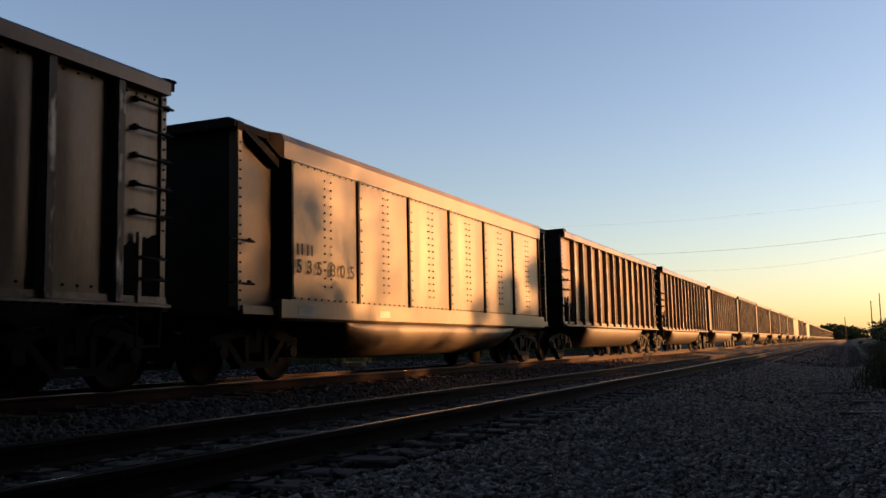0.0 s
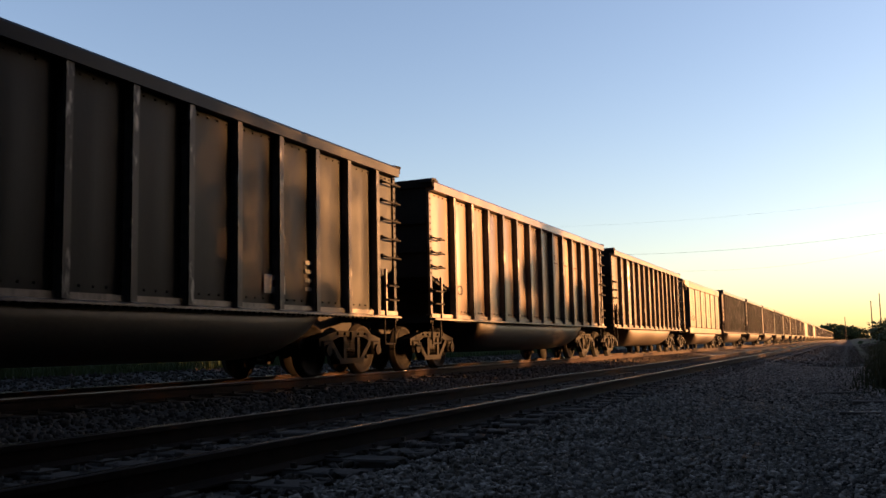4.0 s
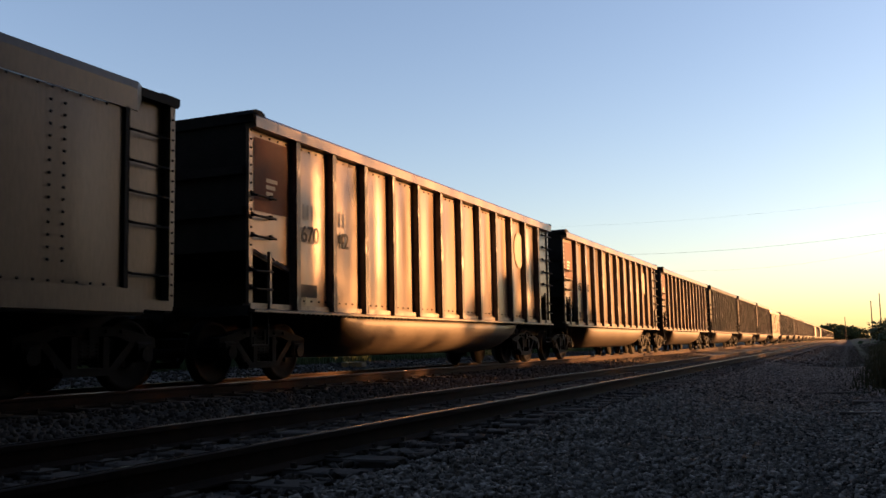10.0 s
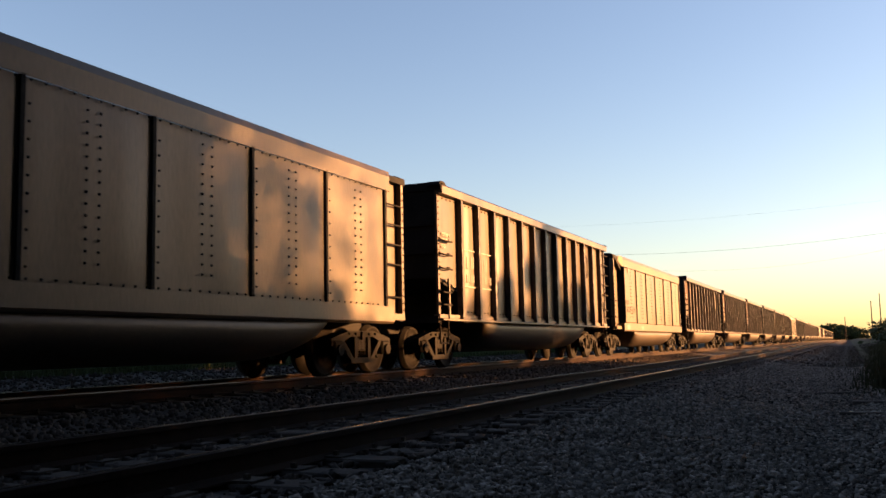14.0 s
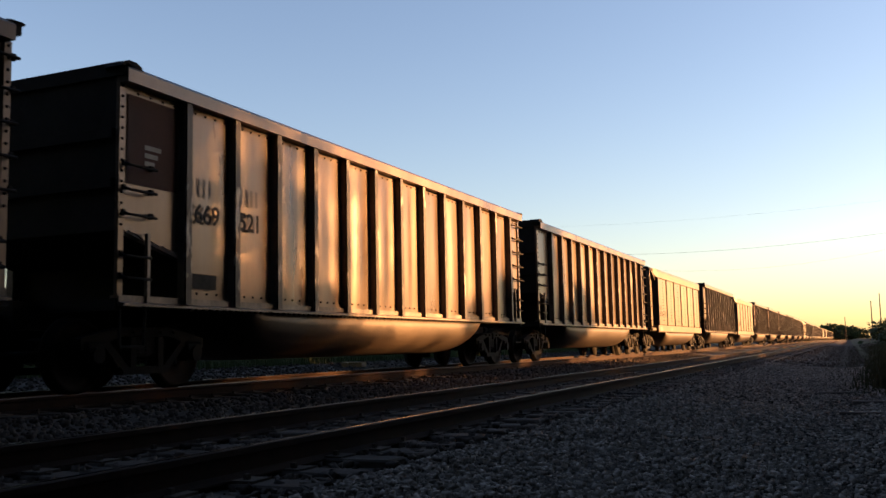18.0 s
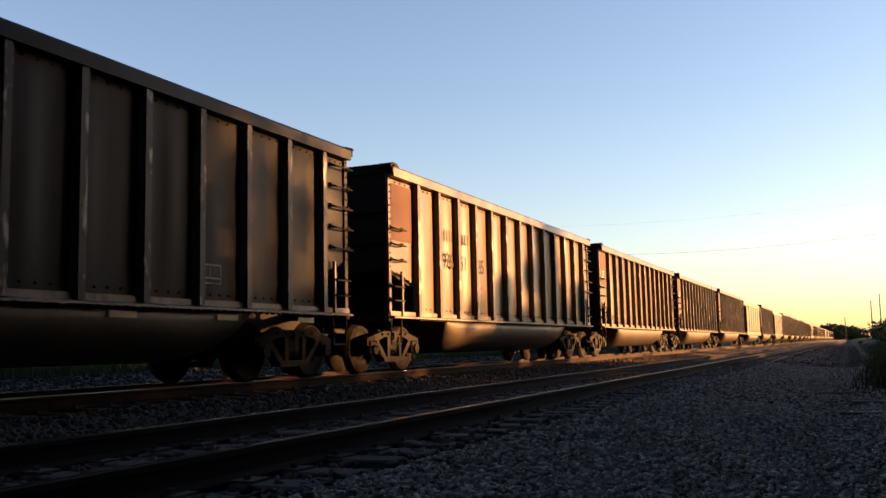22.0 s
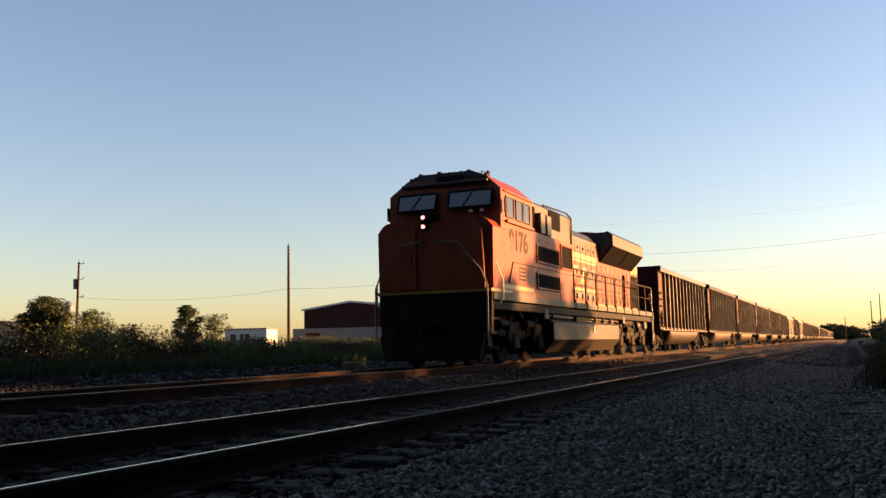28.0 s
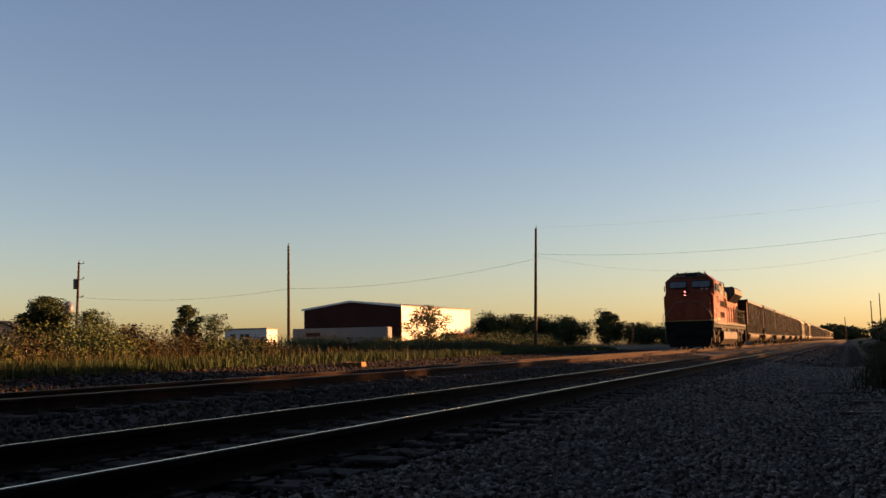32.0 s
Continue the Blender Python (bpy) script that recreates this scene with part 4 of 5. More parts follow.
# ---- ties, stones ----
rt = random.Random(7)
for tr_ob, z in zip(tracks, (0, Z2)):
    ties = []
    for i in range(4):
        bm = box(-1.29, 1.29, -0.115, 0.115, -0.36, -0.165, bev=0.012)
        for v in bm.verts:
            v.co += 0.012 * noise.noise_vector(v.co * 3 + Vector((i * 9, 0, 0)))
        for s in (-1, 1):
            box(s * GAUGE / 2 - 0.18, s * GAUGE / 2 + 0.18, -0.09, 0.09, -0.17, -0.15, bm)
            for dx in (-0.11, 0.11):
                box(s * GAUGE / 2 + dx - 0.015, s * GAUGE / 2 + dx + 0.015, -0.05, -0.02, -0.155, -0.12, bm)
        ties.append(mesh_of("tie", bm, TIEM))
    for i in range(110):
        shared("tie", ties[rt.randrange(4)], tr_ob, pose(rt.uniform(-0.05, 0.05), -2 + 0.52 * i, rt.uniform(-0.015, 0.005), 0, 0, rt.uniform(-1.2, 1.2)))
    bm = bmesh.new()
    verts, faces = [], []
    for i in range(500):
        y = -2 + 0.52 * (110 + i) if i < 420 else -2.5 - 0.52 * (i - 420)
        b = len(verts)
        for zz in (-0.36, -0.165):
            verts += [(-1.29, y - 0.115, zz), (1.29, y - 0.115, zz), (1.29, y + 0.115, zz), (-1.29, y + 0.115, zz)]
        faces += [(b, b + 1, b + 2, b + 3), (b + 4, b + 5, b + 6, b + 7)] + [(b + j, b + (j + 1) % 4, b + 4 + (j + 1) % 4, b + 4 + j) for j in range(4)]
    bm.free()
    me = bpy.data.meshes.new("far_ties")
    me.from_pydata(verts, [], faces)
    me.materials.append(TIEM)
    shared("far_ties", me, tr_ob)["kind"] = "stuff"


def stones(name, label, n, where, lo, hi, material, seed):
    """Loose broken stones, each a small uneven block lying on the ground."""
    g = np.random.default_rng(seed)
    P = where(g, n)
    z = np.array([height(x, y) for x, y in P])
    size = lo + (hi - lo) * g.random(len(P)) ** 2
    cube = np.array([(x, y, zz) for zz in (-1, 1) for y in (-1, 1) for x in (-1, 1)], float) * 0.5
    V = cube[None] + g.uniform(-0.24, 0.24, (len(P), 8, 3))
    V *= (size[:, None] * g.uniform(0.65, 1.25, (len(P), 3)))[:, None, :]
    a = g.uniform(0, 6.28, len(P)); t = g.uniform(-0.7, 0.7, len(P))
    ca, sa, ct, st = np.cos(a)[:, None], np.sin(a)[:, None], np.cos(t)[:, None], np.sin(t)[:, None]
    x, y, zz = V[..., 0], V[..., 1], V[..., 2]
    y, zz = ct * y - st * zz, st * y + ct * zz
    x, y = ca * x - sa * y, sa * x + ca * y
    W = np.stack([x + P[:, 0:1], y + P[:, 1:2], zz + (z + size * g.uniform(0.0, 0.3, len(P)))[:, None]], -1).reshape(-1, 3)
    q = np.array([(0, 2, 3, 1), (4, 5, 7, 6), (0, 1, 5, 4), (2, 6, 7, 3), (0, 4, 6, 2), (1, 3, 7, 5)])
    F = (q[None] + 8 * np.arange(len(P))[:, None, None]).reshape(-1)
    me = bpy.data.meshes.new(name)
    me.vertices.add(len(W)); me.vertices.foreach_set("co", W.ravel())
    me.loops.add(len(F)); me.loops.foreach_set("vertex_index", F)
    me.polygons.add(len(F) // 4); me.polygons.foreach_set("loop_start", np.arange(0, len(F), 4))
    me.update(calc_edges=True)
    me.materials.append(material)
    return tagged(new(name, me), label, "gravel", kind="stuff")


def stone_mat(name, lo, hi):
    m = mat(name, lo, hi, 0.9, 0, 30, 0.4, 90)
    n, l = m.node_tree.nodes, m.node_tree.links
    geo, mp, hs = n.new("ShaderNodeNewGeometry"), n.new("ShaderNodeMapRange"), [x for x in n if x.type == "HUE_SAT"][0]
    mp.inputs[3].default_value, mp.inputs[4].default_value = 0.35, 1.5
    l.new(geo.outputs["Random Per Island"], mp.inputs[0]); l.new(mp.outputs[0], hs.inputs["Value"])
    return m


STONEM = stone_mat("broken_stone", (0.1163, 0.09672, 0.07719), (0.3069, 0.2567, 0.2065))
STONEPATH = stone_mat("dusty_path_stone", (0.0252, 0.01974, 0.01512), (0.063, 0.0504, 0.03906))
STONECESS = stone_mat("dark_cess_stone", (0.012, 0.0095, 0.0075), (0.034, 0.027, 0.021))
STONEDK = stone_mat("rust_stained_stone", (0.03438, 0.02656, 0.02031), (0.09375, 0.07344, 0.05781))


def near_side(g, n):
    y = 2.2 + 30 * g.random(n) ** 2.2
    return np.stack([-2.55 + 3.1 * g.random(n) ** 1.15, y], 1)


def between(g, n):
    y = -8 + 58 * g.random(n) ** 1.4
    return np.stack([-8.0 + 2.9 * g.random(n), y], 1)


def in_track(g, n):
    y = -8 + 41 * g.random(n) ** 1.3
    return np.stack([-5.4 + 3.0 * g.random(n), y], 1)


stones("ballast_stones", "loose grey ballast stones on the track shoulder", 90000, near_side, 0.012, 0.04, STONEM, 1)
stones("ballast_stones", "loose grey ballast stones around the viewpoint", 16000, lambda g, n: np.stack([-2.55 + 4.0 * g.random(n) ** 1.1, 2.4 - 16 * g.random(n) ** 1.6], 1), 0.014, 0.045, STONEM, 11)
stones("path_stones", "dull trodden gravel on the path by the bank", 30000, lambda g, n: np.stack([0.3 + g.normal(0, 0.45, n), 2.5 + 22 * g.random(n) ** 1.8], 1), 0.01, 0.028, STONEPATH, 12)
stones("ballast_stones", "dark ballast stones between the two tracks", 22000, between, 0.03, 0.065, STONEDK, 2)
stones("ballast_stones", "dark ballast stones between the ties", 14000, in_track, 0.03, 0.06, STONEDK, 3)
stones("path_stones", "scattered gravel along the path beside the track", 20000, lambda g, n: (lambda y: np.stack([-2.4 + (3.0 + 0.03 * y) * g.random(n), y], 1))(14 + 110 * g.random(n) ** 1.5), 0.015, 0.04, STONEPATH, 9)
stones("cess_stones", "dark stones beside the far track", 15000, lambda g, n: np.stack([-11.4 - 8.2 * g.random(n) ** 1.4, 9 + 75 * g.random(n) ** 1.4], 1), 0.03, 0.09, STONECESS, 10)


# ---- plants ----
def leaf_mesh(name, centres, size, material, seed, up=0.3):
    """Many small pointed leaves scattered round clump centres (x, y, z, spread, count)."""
    g = np.random.default_rng(seed)
    pts = np.concatenate([np.array((x, y, z)) + np.clip(g.normal(0, 1, (int(n), 3)), -1.5, 1.5) * np.array((r, r, r * 0.75)) * 0.55 for x, y, z, r, n in centres])
    n = len(pts)
    d = g.normal(0, 1, (n, 3)); d[:, 2] = np.abs(d[:, 2]) * up + 0.1; d /= np.linalg.norm(d, axis=1)[:, None]
    e = np.cross(d, g.normal(0, 1, (n, 3))); e /= np.linalg.norm(e, axis=1)[:, None]
    s = (size * g.uniform(0.6, 1.4, n))[:, None]
    V = np.stack([pts - d * s * 0.5, pts + e * s * 0.28, pts + d * s * 0.5, pts - e * s * 0.28], 1).reshape(-1, 3)
    F = np.arange(4 * n)
    me = bpy.data.meshes.new(name)
    me.vertices.add(4 * n); me.vertices.foreach_set("co", V.ravel())
    me.loops.add(4 * n); me.loops.foreach_set("vertex_index", F)
    me.polygons.add(n); me.polygons.foreach_set("loop_start", np.arange(0, 4 * n, 4))
    me.update(calc_edges=True)
    me.materials.append(material)
    return me


def tree(name, label, x, y, h, spread, material, seed, leaves=5000, size=0.3, base=None, trunk=0.25, low=0.3, group="", flatten=1.0, puff=(0.22, 0.42), dome=0):
    """A tapered trunk with limbs and a ragged crown of leaf clumps."""
    rg = random.Random(seed)
    z0 = height(x, y) if base is None else base
    t = thing(name, label, "tree" if "tree" in name else "bush", group, m=pose(x, y, z0))
    bm = rod((0, 0, -0.2), (rg.uniform(-0.1, 0.1), 0, h * 0.5), trunk, 9, r2=trunk * 0.6)
    rod((0, 0, h * 0.5), (0, 0, h * 0.85), trunk * 0.6, 8, bm, trunk * 0.15)
    clumps = []
    nl = 13
    for i in range(nl):
        a = 2.4 * i + rg.uniform(-0.4, 0.4)
        f = (i + 0.5) / nl
        zz = h * (low + (0.94 - low) * f)
        r = spread * (math.sin(math.pi * (0.18 + 0.75 * f)) ** 0.7) * rg.uniform(0.55, 0.95)
        p = (r * math.cos(a), r * math.sin(a), zz)
        st = (0, 0, max(zz - r * 0.8, h * 0.15))
        rod(st, p, trunk * 0.35, 6, bm, trunk * 0.06)
        for j in range(3):
            q = [st[k] + (p[k] - st[k]) * (0.5 + 0.28 * j) + rg.uniform(-0.2, 0.2) * spread for k in range(3)]
            clumps.append((q[0], q[1], min(q[2] * flatten, h * 0.97), spread * rg.uniform(*puff), leaves / nl / 3))
    clumps.append((0, 0, h * 0.93, spread * 0.3, leaves / 20))
    for i in range(dome):
        u, a, w = rg.uniform(-0.75, 1), rg.uniform(0, 6.283), rg.random() ** 0.4
        rr = spread * w * math.sqrt(1 - u * u)
        clumps.append((rr * math.cos(a), rr * math.sin(a), h * (0.56 + 0.36 * u * w), spread * rg.uniform(0.22, 0.34), leaves / dome))
    part("trunk", bm, BARK, t)
    cr = new("crown", leaf_mesh("crown", clumps, size, material, seed))
    cr.parent = t
    return t


# tall trees beside the line, out of the picture, that shade its near end
for i, y in enumerate((-62, -53, -44, -36, -28, -20, -12.5, -5.5, 1, 7, 11.6, 15.4)):
    tree("shade_tree", "tall leafy tree beside the track bank", 11.5 + (i * 37 % 5) * 0.6, y, 24 + (i * 53 % 7) * 0.4, 6.2, LEAFDK, 20 + i, 16000, 1.0, trunk=0.35, low=0.05, group="trees by the bank", puff=(0.42, 0.62))
# second row: unseen, added to close gaps in the shade and cut skylight
for i, y in enumerate((-50, -37, -25, -13, -2, 7, 15, 23.7)):
    tree("shade_tree", "unseen second-row tree added on the bank to thicken the shade", 21 + (i * 37 % 5) * 0.7, y, 27.0, 7.0, LEAFDK, 120 + i, 10000 if i < 6 else 30000, 1.2 if i < 6 else 0.7, trunk=0.35, low=0.05, group="trees by the bank", puff=(0.42, 0.62))
tree("shade_tree", "smaller leafy tree at the end of the row", 11.5, 20.6, 9.5, 2.7, LEAFDK, 41, 34000, 0.14, trunk=0.1, low=0.05, group="trees by the bank", puff=(0.35, 0.5), dome=70)
tree("shade_tree", "thin open tree past the end of the row", 11.5, 24.2, 8.6, 2.6, LEAFDK, 42, 8500, 0.12, trunk=0.06, low=0.05, group="trees by the bank", puff=(0.4, 0.6), dome=70)
tree("shade_tree", "wispy young tree past the end of the row", 11.6, 27.8, 8.0, 2.4, LEAFDK, 46, 2400, 0.11, trunk=0.04, low=0.05, group="trees by the bank", puff=(0.4, 0.6), dome=70)
tree("shade_tree", "slim young tree standing apart", 11.5, 39.4, 5.7, 2.5, LEAFDK, 43, 8000, 0.26, trunk=0.12, low=0.02, group="trees by the bank", puff=(0.2, 0.34))
tree("shade_tree", "low spreading sapling beside the young tree", 11.2, 35.4, 3.9, 2.4, LEAFDK, 44, 6000, 0.26, trunk=0.1, low=0.02, group="trees by the bank", puff=(0.2, 0.34))
# trees behind the viewpoint are never in view, added to block skylight
for i, (x, y) in enumerate(((-70, -34), (-58, -30), (-47, -33), (-36, -29), (-26, -31), (-17, -26), (-8, -30), (2, -27), (8, -20))):
    tree("shade_tree", "unseen tree added behind the viewpoint to block skylight", x, y, 23, 6.5, LEAFDK, 60 + i, 10000, 0.95, trunk=0.3, low=0.1, group="trees behind the viewpoint", puff=(0.4, 0.6))
tree("shade_tree", "low spreading sapling beside the young tree", 11.6, 42.6, 4.3, 1.8, LEAFDK, 45, 5000, 0.26, trunk=0.1, low=0.02, group="trees by the bank", puff=(0.2, 0.34))
# closer unseen trees, added to dim the near ground and car ends
for i, (x, y) in enumerate(((-17.5, -7.5), (-16.5, -17), (-27, -5.5), (-29, -16), (4.5, -7.5), (5.5, -15), (-40, -8))):
    tree("shade_tree", "unseen tree added behind the viewpoint to block skylight", x, y, 20 + i % 3, 5.2, LEAFDK, 80 + i, 11000, 0.9, trunk=0.3, low=0.12, group="trees behind the viewpoint", puff=(0.42, 0.62))
# unseen bushes, added and sized to shade the ground and the cars' lower sides
rh = random.Random(3)
y = -14.0
while y < 165:
    h = rh.uniform(3.3, 3.9) if y < 21 else rh.uniform(2.6, 3.1) if y < 26 else rh.uniform(1.7, 2.3) if y < 36 else rh.uniform(0.8, 1.15)
    tree("hedge_bush", "unseen scrubby bush added along the bank to cast shade", 8.5 + rh.uniform(-0.8, 0.8), y, h, 1.9, LEAFDK, int(y * 10) + 1000, 1700 if 8 < y < 37 else 700, 0.28, trunk=0.05, low=0.05, group="bushes along the bank", puff=(0.35, 0.5))
    y += rh.uniform(1.5, 2.0) if 8 < y < 36 else rh.uniform(2.2, 3.0) * (1.35 if rh.random() < 0.2 else 1)


# ---- the field, bushes and trees beyond the line ----
def blades(name, label, n, where, lo, hi, material, seed, width=0.02):
    """Upright grass or weed blades, each a thin bent strip."""
    g = np.random.default_rng(seed)
    P = where(g, n)
    z = np.array([height(x, y) for x, y in P]) - 0.03
    h = lo + (hi - lo) * g.random(n) ** 1.6
    a = g.uniform(0, 6.28, n)
    w = width * g.uniform(0.6, 1.6, n)
    dx, dy = np.cos(a) * w, np.sin(a) * w
    lx, ly = g.normal(0, 0.16, n) * h, g.normal(0, 0.16, n) * h
    V = np.zeros((n, 5, 3))
    for i, (sx, f, k) in enumerate(((-1, 0, 0), (1, 0, 0), (0.8, 0.55, 0.4), (-0.8, 0.55, 0.4), (0, 1, 1))):
        V[:, i, 0] = P[:, 0] + sx * dx + k * lx
        V[:, i, 1] = P[:, 1] + sx * dy + k * ly
        V[:, i, 2] = z + f * h
    base = 5 * np.arange(n)[:, None]
    F = np.concatenate([base + np.array((0, 1, 2, 3)), base + np.array((3, 2, 4))], 1).ravel()
    me = bpy.data.meshes.new(name)
    me.vertices.add(5 * n); me.vertices.foreach_set("co", V.ravel())
    me.loops.add(7 * n); me.loops.foreach_set("vertex_index", F)
    st = np.stack([7 * np.arange(n), 7 * np.arange(n) + 4], 1).ravel()
    me.polygons.add(2 * n); me.polygons.foreach_set("loop_start", st)
    me.update(calc_edges=True)
    me.materials.append(material)
    return tagged(new(name, me), label, "grass", kind="stuff")


blades("field_grass", "tall green grass along the far side of the line", 60000,
       lambda g, n: np.stack([-19.2 - 8 * g.random(n) ** 1.3, 8 + 75 * g.random(n)], 1), 0.15, 0.5, GRASSBL, 4, 0.011)
blades("dry_weeds", "dry brown weeds standing in the field", 16000,
       lambda g, n: np.stack([-23 - 16 * g.random(n), 10 + 85 * g.random(n)], 1), 0.3, 0.9, LEAFDRY, 5, 0.013)
blades("bank_weeds", "low dark weeds fringing the foot of the bank", 3500,
       lambda g, n: (lambda y: np.stack([0.1 + 0.03 * y * g.random(n) + g.normal(0, 0.2 + 0.006 * y, n), y + g.normal(0, 0.4, n)], 1))(16.5 + 70 * g.random(n) ** 1.5), 0.03, 0.13, WEEDDK, 6, 0.009)
blades("bank_weeds", "tall dark green weeds on the foot of the bank", 20000,
       lambda g, n: (lambda y: np.stack([0.35 + 0.018 * (y - 19) + 0.055 * y * g.random(n) ** 0.7 + g.normal(0, 0.22, n), y], 1))(18 + 66 * g.random(n) ** 1.4), 0.06, 0.34, WEEDDK, 7, 0.011)

rb = random.Random(11)
for i in range(64):
    y = 16 + 1.25 * i + rb.uniform(-1, 1)
    x = -25.5 - 0.08 * y - rb.uniform(0, 6)
    dry = rb.random() < 0.45
    tree("field_bush", "olive-brown scrub bush in the field" if dry else "dark green scrub bush in the field", x, y, rb.uniform(1.0, 1.6) * (1 if y < 36 else 0.55), rb.uniform(1.3, 2.2), LEAFDRY if dry else LEAF, 200 + i, 3400, 0.11, trunk=0.05, low=0.05, group="scrub bushes in the field", puff=(0.35, 0.5))
for i in range(16):
    y = 92 + 5 * i + rb.uniform(-2, 2)
    tree("field_bush", "dark scrub bush along the far field edge", -27 - 0.22 * (y - 60) - rb.uniform(0, 6), y, rb.uniform(0.9, 1.5), rb.uniform(2.2, 3.4), LEAFDK, 240 + i, 1800, 0.2, trunk=0.06, low=0.05, group="scrub bushes in the field", puff=(0.35, 0.5))
tree("field_tree", "broad dark green round tree in the field", -54.4, 51.0, 4.35, 1.95, LEAFDK, 301, 16000, 0.15, base=0.4, trunk=0.2, low=0.1, puff=(0.25, 0.4), dome=60)
tree("field_tree", "low leafy green tree beside the pole", -50.5, 51.5, 3.4, 1.8, LEAF, 302, 5000, 0.15, base=0.3, trunk=0.12, low=0.12)
tree("field_tree", "dark conical conifer in the distance", -69.5, 85.3, 5.6, 1.6, LEAFDK, 303, 12000, 0.2, base=0.4, trunk=0.16, low=0.15, puff=(0.3, 0.45))
tree("field_tree", "thin leafy tree beside the conifer", -67.0, 87.2, 4.4, 2.0, LEAF, 304, 4000, 0.18, base=0.4, trunk=0.12, low=0.2)
tree("field_tree", "leafy tree before the white warehouse wall", -45.8, 100, 5.0, 3.0, LEAFDK, 305, 4500, 0.24, base=0.3, trunk=0.14, low=0.15)
for i, (x, y, h, r) in enumerate(((-63.9, 168, 5.8, 4), (-58.7, 170, 5.6, 4.5), (-54, 172, 4.8, 4), (-49.4, 173, 4.7, 4.5), (-42.1, 175, 6.0, 2.8), (-36, 176, 3.2, 3.5), (-30, 178, 3.0, 4))):
    tree("distant_tree", "dark rounded tree in the distance", x, y, h, r, LEAFDK, 320 + i, 9000, 0.3, base=0.5, trunk=0.2, low=0.05, group="distant trees", puff=(0.35, 0.5), dome=36)
for i in range(12):
    tree("distant_tree", "dark tree at the far end of the line", -16 + 2.0 * i + rb.uniform(-1, 1), 590 + rb.uniform(-25, 25), 8.5 - 0.5 * abs(i - 4) + rb.uniform(-0.5, 0.5), 4.5, LEAFDK, 340 + i, 900, 1.3, base=0.2, trunk=0.4, low=0.1, group="trees at the end of the line", puff=(0.35, 0.5))
for i in range(14):
    y = 40 + 13 * i
    tree("bank_bush", "dark scrubby bush on the bank", 2.0 + 0.026 * y + rb.uniform(0, 1.5), y, rb.uniform(0.7, 1.2) + 0.006 * y, 1.5 + 0.012 * y, LEAFDK, 360 + i, 900, 0.25 + 0.0015 * y, trunk=0.06, low=0.05, group="bushes on the bank", puff=(0.35, 0.5))


# ---- poles and wires ----
def utility_pole(x, y, zt, lean, label, arms, can=False):
    zb = height(x, y) - 0.5
    p = thing("utility_pole", label, "utility pole", "pole line", m=pose(x, y, zb))
    h = zt - zb
    part("pole", rod((-lean * h, 0, 0), (0, 0, h), 0.17, 12, r2=0.11), WOODPOLE, p)
    part("pole_pin", rod((0.0, 0, h), (0.06, 0, h + 0.28), 0.03, 8), WOODPOLE, p)
    for z in arms:
        a = part("bracket", bars([(0, 0, z - zb), (0.75, 0, z - zb + 0.05)], 0.035), WOODPOLE, p)
        part("insulator", rod((0.72, 0, z - zb + 0.05), (0.72, 0, z - zb + 0.25), 0.05, 8), GREYPAINT, a)
    if can:
        part("transformer", rod((-0.42, 0, 7.6 - zb), (-0.42, 0, 8.7 - zb), 0.24, 14), GREYPAINT, p, "grey transformer can")
    return p


utility_pole(-76, 75.4, 10.5, 0.02, "weathered pole with a transformer can and brackets", (10.3, 8.6, 6.7), True)
utility_pole(-53, 81.2, 11.4, 0.0, "tall bare weathered wooden utility pole", ())
utility_pole(-26.5, 82.9, 11.5, 0.035, "tall leaning weathered wooden utility pole", ())
utility_pole(12, 76, 11.2, 0.0, "wooden utility pole on the bank", (9.3,))


def wire(a, b, sag, label, r=0.011, n=24):
    pts = [tuple(a[k] + (b[k] - a[k]) * i / n - (4 * sag * (i / n) * (1 - i / n) if k == 2 else 0) for k in range(3)) for i in range(n + 1)]
    return tagged(part("overhead_wire", bars(pts, r, 5), BLACK), label, "wire", "overhead wires")


wire((-76, 75.4, 6.7), (-53, 81.2, 6.9), 0.7, "thin dark wire between two poles")
wire((-53, 81.2, 6.9), (-26.8, 82.9, 8.6), 0.75, "sagging dark wire between two poles")
wire((-26.8, 82.9, 9.1), (12, 76, 9.3), 1.1, "dark overhead wire across the tracks", 0.009)
wire((-26.8, 82.9, 8.9), (12, 76, 9.1), 2.6, "slack overhead wire across the tracks", 0.005)
wire((-26.5, 82.9, 11.6), (12, 76, 11.4), 0.6, "thin upper wire across the tracks", 0.003)
for x, y, z in ((4.4, 200, 7.8), (6.0, 200, 9.2), (-0.6, 260, 6.0)):
    p = thing("far_pole", "thin dark pole far down the line", "pole", "far poles", m=pose(x, y, 0))
    part("mast", rod((0, 0, 0), (0, 0, z), 0.13, 8, r2=0.09), WOODPOLE, p)
lamp = thing("yard_lamp", "small lamp on a post in the distance", "lamp post", m=pose(-31.4, 146.7, 0.3))
part("post", rod((0, 0, 0), (0, 0, 3.2), 0.08, 8), WOODPOLE, lamp)
part("lamp_head", box(-0.45, 0.45, -0.2, 0.2, 3.15, 3.4, bev=0.05), GREYPAINT, lamp)


